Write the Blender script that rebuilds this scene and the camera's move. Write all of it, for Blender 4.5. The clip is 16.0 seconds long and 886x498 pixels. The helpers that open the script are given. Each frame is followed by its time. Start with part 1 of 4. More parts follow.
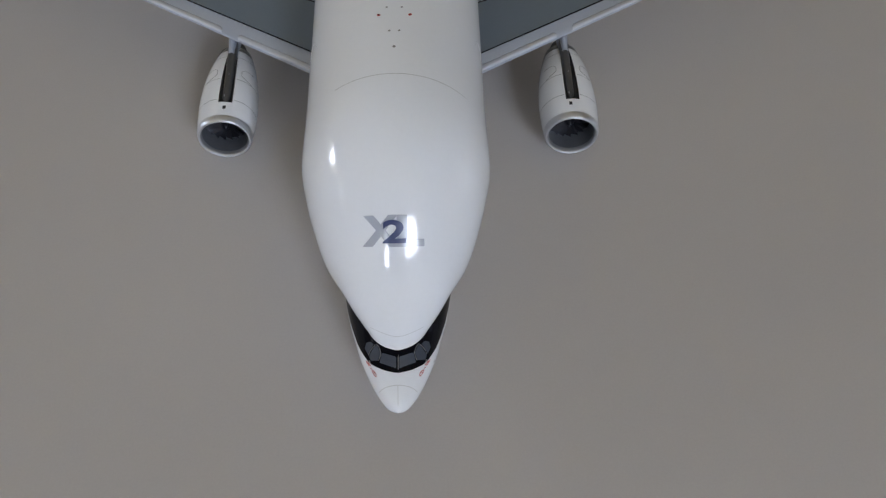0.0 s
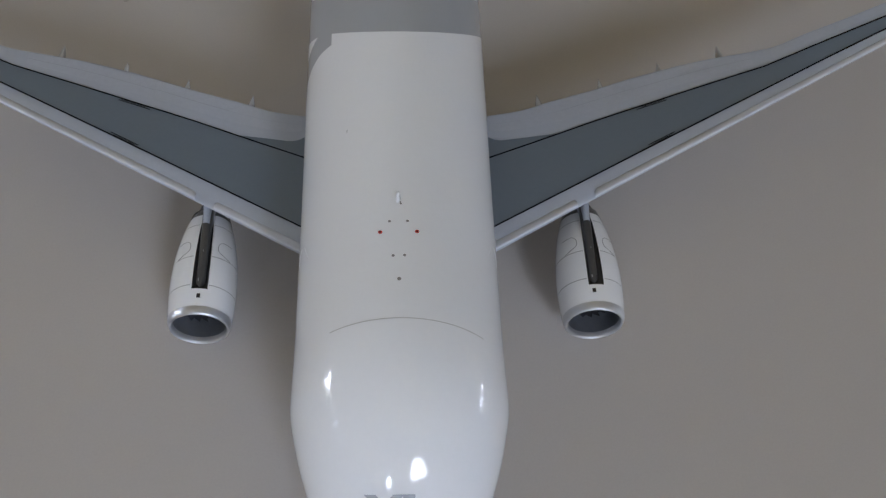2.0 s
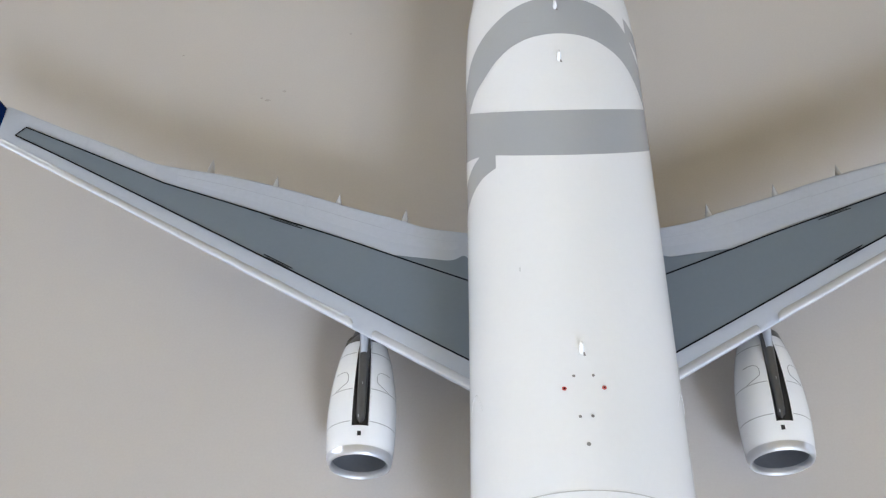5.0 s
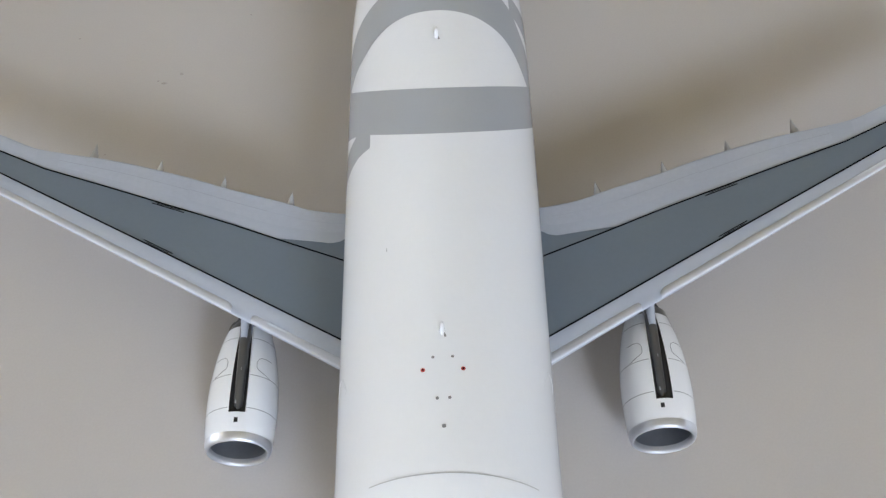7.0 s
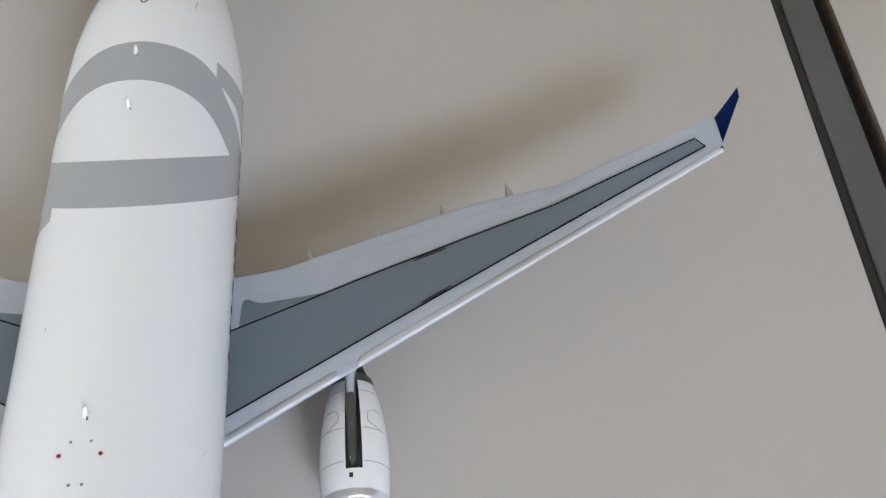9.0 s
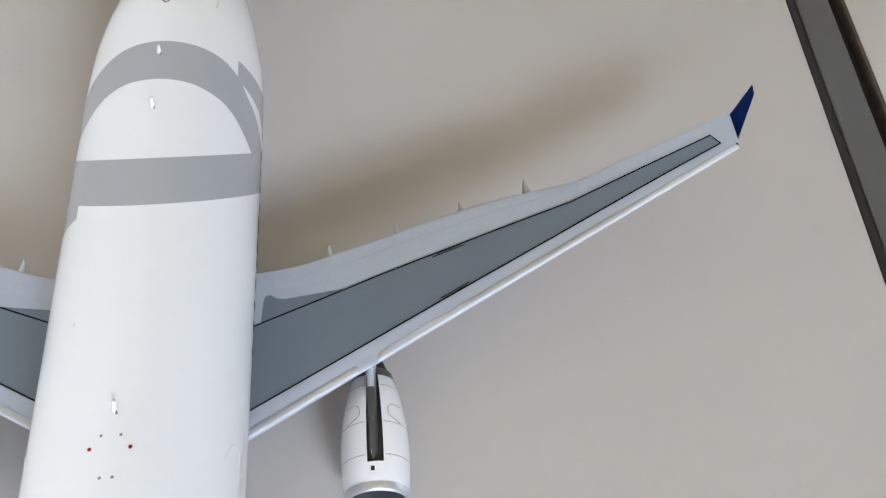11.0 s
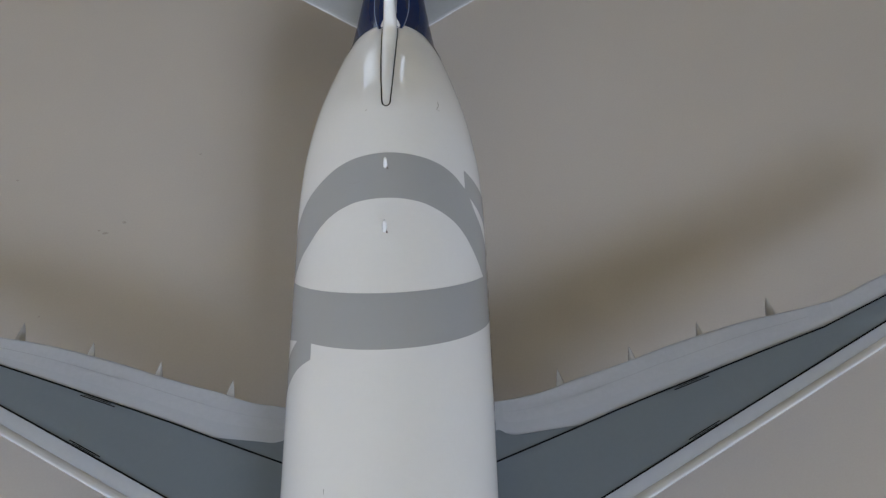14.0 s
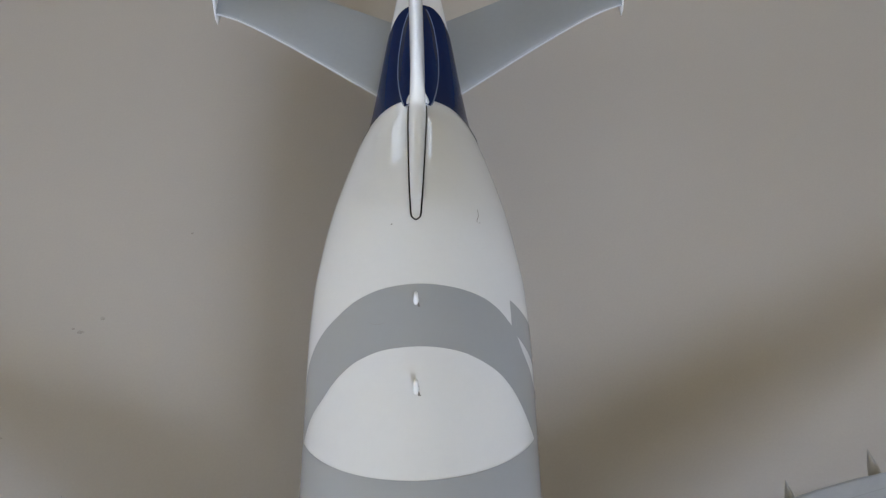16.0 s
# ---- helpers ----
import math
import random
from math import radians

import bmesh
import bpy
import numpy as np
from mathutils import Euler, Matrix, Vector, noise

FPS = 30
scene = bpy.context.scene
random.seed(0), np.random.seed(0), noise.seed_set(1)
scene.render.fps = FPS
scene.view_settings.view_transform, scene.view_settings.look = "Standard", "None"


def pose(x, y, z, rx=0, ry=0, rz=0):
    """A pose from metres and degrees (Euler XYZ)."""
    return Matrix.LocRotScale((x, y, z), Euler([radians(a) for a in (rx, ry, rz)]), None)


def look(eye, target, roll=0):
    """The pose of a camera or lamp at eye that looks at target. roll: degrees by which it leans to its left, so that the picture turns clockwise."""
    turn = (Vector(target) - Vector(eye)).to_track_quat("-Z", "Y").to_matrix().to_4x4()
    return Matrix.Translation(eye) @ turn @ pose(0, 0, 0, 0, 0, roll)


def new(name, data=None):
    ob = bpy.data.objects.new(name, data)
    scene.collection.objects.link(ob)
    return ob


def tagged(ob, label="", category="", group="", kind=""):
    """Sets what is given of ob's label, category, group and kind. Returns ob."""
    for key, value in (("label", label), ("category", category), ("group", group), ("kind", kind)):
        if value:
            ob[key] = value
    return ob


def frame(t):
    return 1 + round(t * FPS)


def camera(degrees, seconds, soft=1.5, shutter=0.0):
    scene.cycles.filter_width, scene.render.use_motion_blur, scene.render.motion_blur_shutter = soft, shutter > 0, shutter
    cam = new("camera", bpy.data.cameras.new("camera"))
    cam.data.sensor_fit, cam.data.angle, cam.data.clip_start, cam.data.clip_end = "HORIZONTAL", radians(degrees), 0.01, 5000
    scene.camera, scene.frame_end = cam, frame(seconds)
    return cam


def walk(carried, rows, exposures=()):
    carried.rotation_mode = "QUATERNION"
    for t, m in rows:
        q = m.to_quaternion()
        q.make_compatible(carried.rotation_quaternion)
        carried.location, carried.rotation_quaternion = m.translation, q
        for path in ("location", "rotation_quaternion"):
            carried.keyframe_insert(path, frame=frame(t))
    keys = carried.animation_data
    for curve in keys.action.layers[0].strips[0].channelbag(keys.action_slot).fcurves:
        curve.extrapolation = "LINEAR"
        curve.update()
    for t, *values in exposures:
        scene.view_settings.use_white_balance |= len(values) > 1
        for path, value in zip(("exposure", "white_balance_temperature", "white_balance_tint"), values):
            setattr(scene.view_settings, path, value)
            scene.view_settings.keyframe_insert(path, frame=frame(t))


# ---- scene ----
cam = camera(46.00, 16.0, soft=1.3)
PATH = [
    (0, look((0.00469, -0.27161, 0.21834), (0.00959, -0.14876, 0.06059), 1.07)),
    (0.5, look((0.00346, -0.24796, 0.21525), (0.00941, -0.12880, 0.05473), 1.74)),
    (1, look((0.00429, -0.22489, 0.21945), (0.01274, -0.10866, 0.05691), 2.98)),
    (1.5, look((0.00305, -0.21120, 0.22366), (0.01237, -0.09721, 0.05959), 3.36)),
    (2, look((-0.00118, -0.20084, 0.22802), (0.00843, -0.08624, 0.06439), 3.43)),
    (2.5, look((-0.00189, -0.18940, 0.23123), (0.00679, -0.07314, 0.06872), 2.54)),
    (3, look((-0.00736, -0.17716, 0.23393), (-0.00036, -0.06008, 0.07193), 1.62)),
    (3.5, look((-0.01188, -0.17493, 0.23119), (-0.01231, -0.05785, 0.06904), -1.20)),
    (4, look((-0.01569, -0.17319, 0.23231), (-0.02274, -0.05556, 0.07071), -3.84)),
    (4.2, look((-0.01749, -0.17232, 0.23268), (-0.02479, -0.05466, 0.07112), -3.77)),
    (6.3, look((-0.01415, -0.17154, 0.22805), (-0.02471, -0.05307, 0.06727), -5.82)),
    (6.5, look((-0.01073, -0.17191, 0.22917), (-0.01859, -0.05512, 0.06700), -4.80)),
    (7, look((0.00419, -0.17040, 0.22690), (0.00054, -0.05481, 0.06373), -3.43)),
    (7.5, look((0.01458, -0.16888, 0.22767), (0.01569, -0.05275, 0.06484), -1.64)),
    (8, look((0.02989, -0.16800, 0.22840), (0.03482, -0.05128, 0.06607), -0.40)),
    (8.5, look((0.04554, -0.16645, 0.23147), (0.05689, -0.04776, 0.07089), 1.89)),
    (9, look((0.05384, -0.16562, 0.23229), (0.06727, -0.04628, 0.07236), 2.39)),
    (9.2, look((0.05451, -0.16647, 0.23257), (0.06765, -0.04651, 0.07307), 2.01)),
    (11.3, look((0.05073, -0.16684, 0.23532), (0.06204, -0.04861, 0.07440), 1.71)),
    (11.5, look((0.05073, -0.16688, 0.23379), (0.06085, -0.04868, 0.07277), 1.34)),
    (12, look((0.04647, -0.16612, 0.23119), (0.05576, -0.04746, 0.07045), 1.06)),
    (12.5, look((0.03888, -0.16484, 0.22849), (0.04870, -0.04557, 0.06824), 1.24)),
    (13, look((0.02791, -0.16041, 0.23143), (0.03020, -0.03849, 0.07291), -1.32)),
    (13.5, look((0.02034, -0.15027, 0.23359), (0.01885, -0.02904, 0.07453), -2.48)),
    (14, look((0.01321, -0.12733, 0.23630), (0.01237, -0.00908, 0.07500), -2.26)),
    (14.5, look((0.00732, -0.11199, 0.22980), (0.00613, 0.00221, 0.06562), -2.17)),
    (15, look((0.00810, -0.10111, 0.22295), (0.00718, 0.00994, 0.05662), -1.94)),
    (15.5, look((0.00674, -0.09089, 0.22514), (0.00622, 0.01999, 0.05870), -1.59)),
    (16, look((0.00577, -0.07358, 0.22192), (0.00507, 0.03917, 0.05673), -1.57)),
]
# seconds, stops, white balance
STOPS = [(0.0, -0.81, 6620, 11), (0.5, -0.90, 6490, 13), (1.0, -1.05, 6440, 13), (1.5, -1.05, 6440, 13), (2.0, -0.82, 6500, 12), (2.5, -0.63, 6500, 10), (3.0, -0.42, 6500, 10), (3.5, -0.23, 6500, 10),
         (4.0, 0.22, 6500, 10), (6.5, 0.27, 6500, 10), (7.0, 0.07, 6500, 10), (7.5, -0.33, 6500, 10), (8.0, -0.70, 6500, 10), (8.5, -0.35, 6500, 10), (9.0, 0.12, 6500, 10), (11.5, 0.34, 6500, 10),
         (12.0, 0.20, 6500, 10), (12.5, 0.05, 6500, 10), (13.0, -0.40, 6500, 10), (13.5, -0.62, 6500, 10), (14.0, -0.48, 6500, 10), (15.5, -0.38, 6500, 10), (16.0, -0.28, 6500, 10)]
walk(cam, PATH, exposures=STOPS)

# ---------------------------------------------------------------- light
world = bpy.data.worlds.new("sky")
world.use_nodes = True
scene.world = world
wn = world.node_tree.nodes
sky = wn.new("ShaderNodeTexSky")
sky.sky_type = "NISHITA"
sky.sun_disc = False
sky.sun_elevation, sky.sun_rotation = radians(38), radians(200)
world.node_tree.links.new(sky.outputs["Color"], wn["Background"].inputs["Color"])
wn["Background"].inputs["Strength"].default_value = 0.1


def window_light(name, place, aim, width, height, watts, colour):
    """Daylight that comes in through a window opening."""
    lamp = bpy.data.lights.new(name, "AREA")
    lamp.shape, lamp.size, lamp.size_y, lamp.energy, lamp.color = "RECTANGLE", width, height, watts, colour
    ob = new(name, lamp)
    ob.matrix_world = look(place, aim)
    return ob


DAY = (0.7, 0.81, 1.01)
SKY_LIGHT = 37.5  # what a square metre of window sends towards the room
X0, X1, Y0, Y1, Z0, Z1 = -2.2, 1.9, -1.85, 2.6, -0.75, 1.75  # the room's inner faces
# windows: wall, from and to along the wall, sill and head, brightness of the sky behind
WINDOWS = (("south", 0.28, 0.87, 0.76, 1.36, 1.72), ("south", -0.45, -0.25, 0.70, 0.91, 2.6), ("south", 0.92, 0.98, 0.36, 0.70, 0.6), ("south", 1.78, 1.85, 0.05, 0.50, 0.6),
           ("south", -1.93, -1.66, 0.95, 1.19, 0.7), ("west", -0.17, 0.53, 0.43, 0.82, 1.85), ("west", -0.74, -0.62, 0.53, 0.92, 0.55), ("west", -0.97, -0.89, 0.6, 0.88, 0.6),
           ("east", -0.16, 0.30, 0.0, 0.15, 1.2), ("north", -0.95, -0.46, -0.12, 0.68, 0.095), ("north", 0.29, 0.46, 0.18, 0.77, 0.12))
for side, a, b, low, high, glow in WINDOWS:
    u, w = (a + b) / 2, (low + high) / 2
    place, ahead = {"south": ((u, Y0 - 0.03, w), (0, 1, 0)), "north": ((u, Y1 + 0.03, w), (0, -1, 0)),
                    "west": ((X0 - 0.03, u, w), (1, 0, 0)), "east": ((X1 + 0.03, u, w), (-1, 0, 0))}[side]
    window_light("window_daylight", place, Vector(place) + Vector(ahead), b - a, high - low, SKY_LIGHT * glow * math.pi * (b - a) * (high - low), DAY)

# ---------------------------------------------------------------- materials


def material(name, colour, rough=0.5, metal=0.0, coat=0.0, spread=0.06, grain=900.0, bump=0.0, blotch=14.0, bump_scale=2500.0, shine=0.5):
    m = bpy.data.materials.new(name)
    m.use_nodes = True
    nt = m.node_tree
    b = nt.nodes["Principled BSDF"]
    b.inputs["Specular IOR Level"].default_value = shine
    b.inputs["Metallic"].default_value = metal
    b.inputs["Coat Weight"].default_value = coat
    b.inputs["Coat Roughness"].default_value = 0.015
    tc = nt.nodes.new("ShaderNodeTexCoord")
    fine = nt.nodes.new("ShaderNodeTexNoise")
    fine.inputs["Scale"].default_value = grain
    fine.inputs["Detail"].default_value = 3
    big = nt.nodes.new("ShaderNodeTexNoise")
    big.inputs["Scale"].default_value = blotch
    big.inputs["Detail"].default_value = 4
    nt.links.new(tc.outputs["Object"], fine.inputs["Vector"])
    nt.links.new(tc.outputs["Object"], big.inputs["Vector"])
    add = nt.nodes.new("ShaderNodeMath")
    add.operation = "ADD"
    nt.links.new(fine.outputs["Fac"], add.inputs[0])
    nt.links.new(big.outputs["Fac"], add.inputs[1])
    mr = nt.nodes.new("ShaderNodeMapRange")
    mr.inputs["From Min"].default_value, mr.inputs["From Max"].default_value = 0.6, 1.4
    mr.inputs["To Min"].default_value, mr.inputs["To Max"].default_value = 1 - spread, 1 + spread
    nt.links.new(add.outputs[0], mr.inputs["Value"])
    mul = nt.nodes.new("ShaderNodeVectorMath")
    mul.operation = "SCALE"
    mul.inputs[0].default_value = colour
    nt.links.new(mr.outputs[0], mul.inputs["Scale"])
    nt.links.new(mul.outputs[0], b.inputs["Base Color"])
    rr = nt.nodes.new("ShaderNodeMapRange")
    rr.inputs["From Min"].default_value, rr.inputs["From Max"].default_value = 0.3, 0.7
    rr.inputs["To Min"].default_value, rr.inputs["To Max"].default_value = rough * 0.85, min(1, rough * 1.2)
    nt.links.new(big.outputs["Fac"], rr.inputs["Value"])
    nt.links.new(rr.outputs[0], b.inputs["Roughness"])
    if bump:
        bn = nt.nodes.new("ShaderNodeTexNoise")
        bn.inputs["Scale"].default_value = bump_scale
        bn.inputs["Detail"].default_value = 2
        nt.links.new(tc.outputs["Object"], bn.inputs["Vector"])
        bp = nt.nodes.new("ShaderNodeBump")
        bp.inputs["Strength"].default_value = bump
        bp.inputs["Distance"].default_value = 0.0002
        nt.links.new(bn.outputs["Fac"], bp.inputs["Height"])
        nt.links.new(bp.outputs["Normal"], b.inputs["Normal"])
    return m


WHITE = material("white_gloss_paint", (0.785, 0.80, 0.83), 0.4, coat=0.75, spread=0.012, shine=0.2)
BAND = material("grey_livery_paint", (0.37, 0.392, 0.425), 0.35, coat=1.0, spread=0.015)
NAVY = material("navy_gloss_paint", (0.001, 0.012, 0.07), 0.15, coat=0.0, spread=0.08, shine=0.09)
LETTER_GREY = material("light_grey_lettering", (0.42, 0.44, 0.50), 0.2, coat=0.4, spread=0.02)
LETTER_BLUE = material("blue_lettering", (0.003, 0.016, 0.10), 0.3, coat=0.2, spread=0.03)
WING = material("pale_grey_wing_paint", (0.375, 0.405, 0.468), 0.5, spread=0.03)
SILVER = material("polished_silver_paint", (0.58, 0.595, 0.63), 0.42, metal=0.85, spread=0.02)
SLAT = material("glossy_pale_grey_paint", (0.55, 0.572, 0.625), 0.22, coat=0.8, spread=0.02)
PANEL = material("slate_grey_wing_paint", (0.132, 0.162, 0.197), 0.5, spread=0.03)
BLACK = material("black_line_paint", (0.007, 0.008, 0.011), 0.14, shine=0.2)
COCKPIT = material("black_cockpit_paint", (0.004, 0.004, 0.006), 0.08, shine=0.08)
SEAM = material("grey_seam_line", (0.33, 0.34, 0.36), 0.4)
FAINT = material("faint_seam_line", (0.56, 0.56, 0.57), 0.4)
DOOR_LINE = material("door_seam_line", (0.47, 0.47, 0.48), 0.5)
FLAP = material("pale_flap_paint", (0.39, 0.418, 0.48), 0.45, spread=0.05, blotch=60)
FLAP_LINE = material("flap_seam_line", (0.34, 0.365, 0.42), 0.5)
GLASSY = material("smoked_cockpit_glass", (0.05, 0.06, 0.08), 0.16, coat=0.05)
RED = material("red_marking", (0.44, 0.05, 0.045), 0.4)
DOT = material("dark_marking", (0.21, 0.205, 0.205), 0.4)
PYLON = material("dark_gunmetal_pylon", (0.085, 0.084, 0.084), 0.28, metal=0.3, spread=0.1)
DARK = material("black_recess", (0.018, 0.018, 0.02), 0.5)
DUCT = material("blue_grey_intake_duct", (0.29, 0.305, 0.335), 0.36, metal=0.75)
FAN = material("black_fan", (0.02, 0.02, 0.025), 0.35, metal=0.5)
RUBBER = material("black_rubber", (0.02, 0.02, 0.02), 0.7)
TABLE = material("grey_laminate", (0.458, 0.427, 0.405), 0.42, spread=0.035, grain=1600, bump=0.08, blotch=9)
TRIM = material("grey_metal_trim", (0.10, 0.10, 0.10), 0.4, metal=0.0, spread=0.08)
GAP = material("dark_brown_gap", (0.010, 0.006, 0.004), 0.8, spread=0.6, blotch=120)
RAW = material("raw_board_edge", (0.075, 0.053, 0.04), 0.9, spread=0.5, grain=400, blotch=90)
SPECK = material("brown_speck", (0.36, 0.33, 0.31), 0.8, spread=0.3)
# unseen wall, saturated yellow to send warm fill into the shadows
WALL = material("yellow_bounce_wall", (0.78, 0.58, 0.15), 0.8, spread=0.03, grain=300, blotch=2)
CEILING = material("dim_ceiling", (0.74, 0.63, 0.41), 0.8, spread=0.03, grain=300, blotch=2)
# unseen east wall, darkened to cut the bounce from that side
SHADE_WALL = material("dimming_brown_wall", (0.24, 0.17, 0.065), 0.8, spread=0.05, grain=300, blotch=2)
SOUTH_WALL = material("pale_wall", (0.68, 0.59, 0.42), 0.8, spread=0.03, grain=300, blotch=2)
PANE_FRAME = material("dull_grey_window_frame", (0.15, 0.155, 0.17), 0.4)
# shaded copy of the fairings' pale paint, for the outer ones
SHADED_FAIRING = material("shaded_fairing_grey", (0.37, 0.365, 0.37), 0.4, spread=0.04)
GLINT = material("painted_edge_glint", (0.12, 0.17, 0.29), 0.3)
WINDOW_PAINT = material("white_window_paint", (0.7, 0.7, 0.68), 0.4)
CLOTH = material("pale_curtain_cloth", (0.5, 0.46, 0.38), 0.9, grain=700, bump=0.2)
FLOOR = material("brown_floor", (0.34, 0.24, 0.10), 0.5, spread=0.15, grain=60, blotch=4)

# ---------------------------------------------------------------- mesh helpers
S = 1 / 200  # the model's scale: shapes below are in metres of the real aircraft


def spot(p):
    return Vector((p[0] * S, (p[1] - 38) * S, p[2] * S))


def part(name, bm, mat, parent=None, label="", smooth=True, scaled=True):
    if scaled:
        for v in bm.verts:
            v.co = spot(v.co)
    bmesh.ops.recalc_face_normals(bm, faces=bm.faces)
    me = bpy.data.meshes.new(name)
    bm.to_mesh(me)
    bm.free()
    me.polygons.foreach_set("use_smooth", [smooth] * len(me.polygons))
    me.materials.append(mat)
    ob = new(name, me)
    ob.parent = parent
    return tagged(ob, label)


def sheet(rows, closed=False, caps=False):
    """A bmesh skin over rows of points; closed: each row is a ring."""
    bm = bmesh.new()
    vs = [[bm.verts.new(p) for p in row] for row in rows]
    n = len(rows[0])
    for a, b in zip(vs, vs[1:]):
        for i in range(n if closed else n - 1):
            j = (i + 1) % n
            bm.faces.new((a[i], a[j], b[j], b[i]))
    if caps:
        bm.faces.new(vs[0])
        bm.faces.new(vs[-1][::-1])
    return bm


def box(bm, lo, hi):
    v = [bm.verts.new((x, y, z)) for x in (lo[0], hi[0]) for y in (lo[1], hi[1]) for z in (lo[2], hi[2])]
    for f in ((0, 1, 3, 2), (4, 6, 7, 5), (0, 4, 5, 1), (2, 3, 7, 6), (0, 2, 6, 4), (1, 5, 7, 3)):
        bm.faces.new([v[i] for i in f])
    return bm


def soft_box(lo, hi, r, segments=3):
    bm = box(bmesh.new(), lo, hi)
    bmesh.ops.bevel(bm, geom=bm.edges[:], offset=r, segments=segments, profile=0.5, affect="EDGES")
    return bm


def curve(*pts):
    """A smooth curve through (u, value) pairs that does not overshoot."""
    u = [p[0] for p in pts]
    v = [p[1] for p in pts]
    d = [(v[i + 1] - v[i]) / (u[i + 1] - u[i]) for i in range(len(u) - 1)]
    m = [d[0]] + [0 if a * b <= 0 else 2 * a * b / (a + b) for a, b in zip(d, d[1:])] + [d[-1]]

    def at(t):
        t = min(max(t, u[0]), u[-1])
        i = min(max(sum(1 for q in u if q <= t) - 1, 0), len(u) - 2)
        h = u[i + 1] - u[i]
        k = (t - u[i]) / h
        return ((1 + 2 * k) * (1 - k) ** 2 * v[i] + k * (1 - k) ** 2 * h * m[i]
                + k * k * (3 - 2 * k) * v[i + 1] + k * k * (k - 1) * h * m[i + 1])
    return at


def steps(a, b, n):
    return [a + (b - a) * i / n for i in range(n + 1)]


def ribbon(points, width, lift_dir):
    """A thin raised strip along points; lift_dir(i) is the surface's normal there."""
    rows = []
    for i, p in enumerate(points):
        q = Vector(points[min(i + 1, len(points) - 1)]) - Vector(points[max(i - 1, 0)])
        side = q.cross(lift_dir(i)).normalized() * width / 2
        rows.append((Vector(p) - side, Vector(p) + side))
    return sheet(rows)


# ---------------------------------------------------------------- aircraft shape
CROWN = curve((8.72, 4.38), (8.85, 4.6), (9.0, 4.85), (9.3, 5.28), (9.6, 5.72), (10.2, 6.58), (11.5, 8.27), (12.4, 9.3), (13.5, 10.3), (15, 11.2), (16.6, 11.72),
              (18.2, 11.95), (20, 12), (43, 12.02), (47, 11.88), (50, 11.25), (52, 10.6), (54.2, 9.75), (55.3, 9.3), (58, 8.6),
              (62, 7.95), (66, 7.5), (69.5, 7.2))
WIDE = curve((8.72, 0.1), (8.78, 0.35), (8.9, 0.62), (9.05, 0.85), (9.3, 1.1), (9.6, 1.34), (10, 1.66), (10.5, 2.07), (11.2, 2.53), (12.5, 3.3), (13.8, 3.8), (15, 4.13),
             (16.6, 4.39), (18.3, 4.33), (20, 4.31), (26, 4.33), (35, 4.4), (43, 4.44), (45.9, 4.33), (47.2, 4.17), (48.5, 3.98),
             (49.7, 3.78), (52, 3.29), (54.1, 2.77), (55.3, 2.38), (57, 2.12), (59, 1.86), (61, 1.62), (63, 1.36), (66, 0.9), (69.5, 0.15))
MIDDLE = curve((8.72, 4.15), (9.3, 4.45), (10, 4.9), (10.5, 5.3), (11.2, 5.7), (12.5, 6.0), (13.8, 6.65), (15, 7.1), (16.6, 7.35), (18.3, 7.62),
               (43, 7.6), (48, 7.6), (52, 7.2), (55.3, 6.9), (62, 6.9), (69.5, 7.05))
NOSE_W = curve((6.3, 0.03), (6.39, 0.26), (6.6, 0.5), (7.0, 0.77), (7.6, 1.09), (8.2, 1.36), (9.1, 1.73), (10, 2.0), (11, 2.26),
               (12.5, 2.5), (14, 2.66), (16, 2.8), (45, 2.8), (50, 2.5), (55, 1.8), (60, 1.1), (65, 0.6), (68, 0.2))
NOSE_T = curve((6.3, 2.95), (6.39, 3.12), (6.6, 3.3), (7.0, 3.48), (7.6, 3.7), (8.05, 3.88), (8.85, 4.45), (9.4, 4.8), (10, 5.1),
               (12, 5.6), (16, 6.2), (45, 6.4), (55, 6.6), (68, 7.0))
NOSE_B = curve((6.3, 2.88), (6.39, 2.7), (6.6, 2.45), (7.6, 1.95), (9, 1.55), (12, 1.22), (16, 1.1), (42, 1.1), (48, 1.9), (55, 4.0),
               (62, 5.8), (68, 6.8))


def hull(phi, y, lift=0.0):
    """The upper lobe's skin: phi from the crown, positive to +x."""
    c, mid, w = math.cos(phi), MIDDLE(y), WIDE(y)
    tall = CROWN(y) - mid if c > 0 else w * 0.95
    return Vector(((w + lift) * math.sin(phi), y, mid + (tall + lift) * c))


def nose(phi, y, lift=0.0):
    """The lower lobe's skin."""
    c, w = math.cos(phi), NOSE_W(y)
    mid = NOSE_B(y) + (NOSE_T(y) - NOSE_B(y)) * 0.45
    tall = NOSE_T(y) - mid if c > 0 else mid - NOSE_B(y)
    return Vector(((w + lift) * math.sin(phi), y, mid + (tall + lift) * c))


def normal(skin, phi, y):
    a = skin(phi + 0.01, y) - skin(phi - 0.01, y)
    b = skin(phi, y + 0.03) - skin(phi, y - 0.03)
    n = a.cross(b).normalized()
    return n if n.dot(skin(phi, y, 1) - skin(phi, y)) > 0 else -n


def on(skin, phi, y, lift=0.02):
    return skin(phi, y) + normal(skin, phi, y) * lift


def decal(name, mat, skin, low, high, p0, p1, n, m, lift, parent, label=""):
    """Paint on a skin, between two curves of phi."""
    rows = []
    for p in steps(p0, p1, n):
        a, b = low(p), high(p)
        rows.append([on(skin, p, a + (b - a) * k / m, lift) for k in range(m + 1)])
    return part(name, sheet(rows), mat, parent, label)


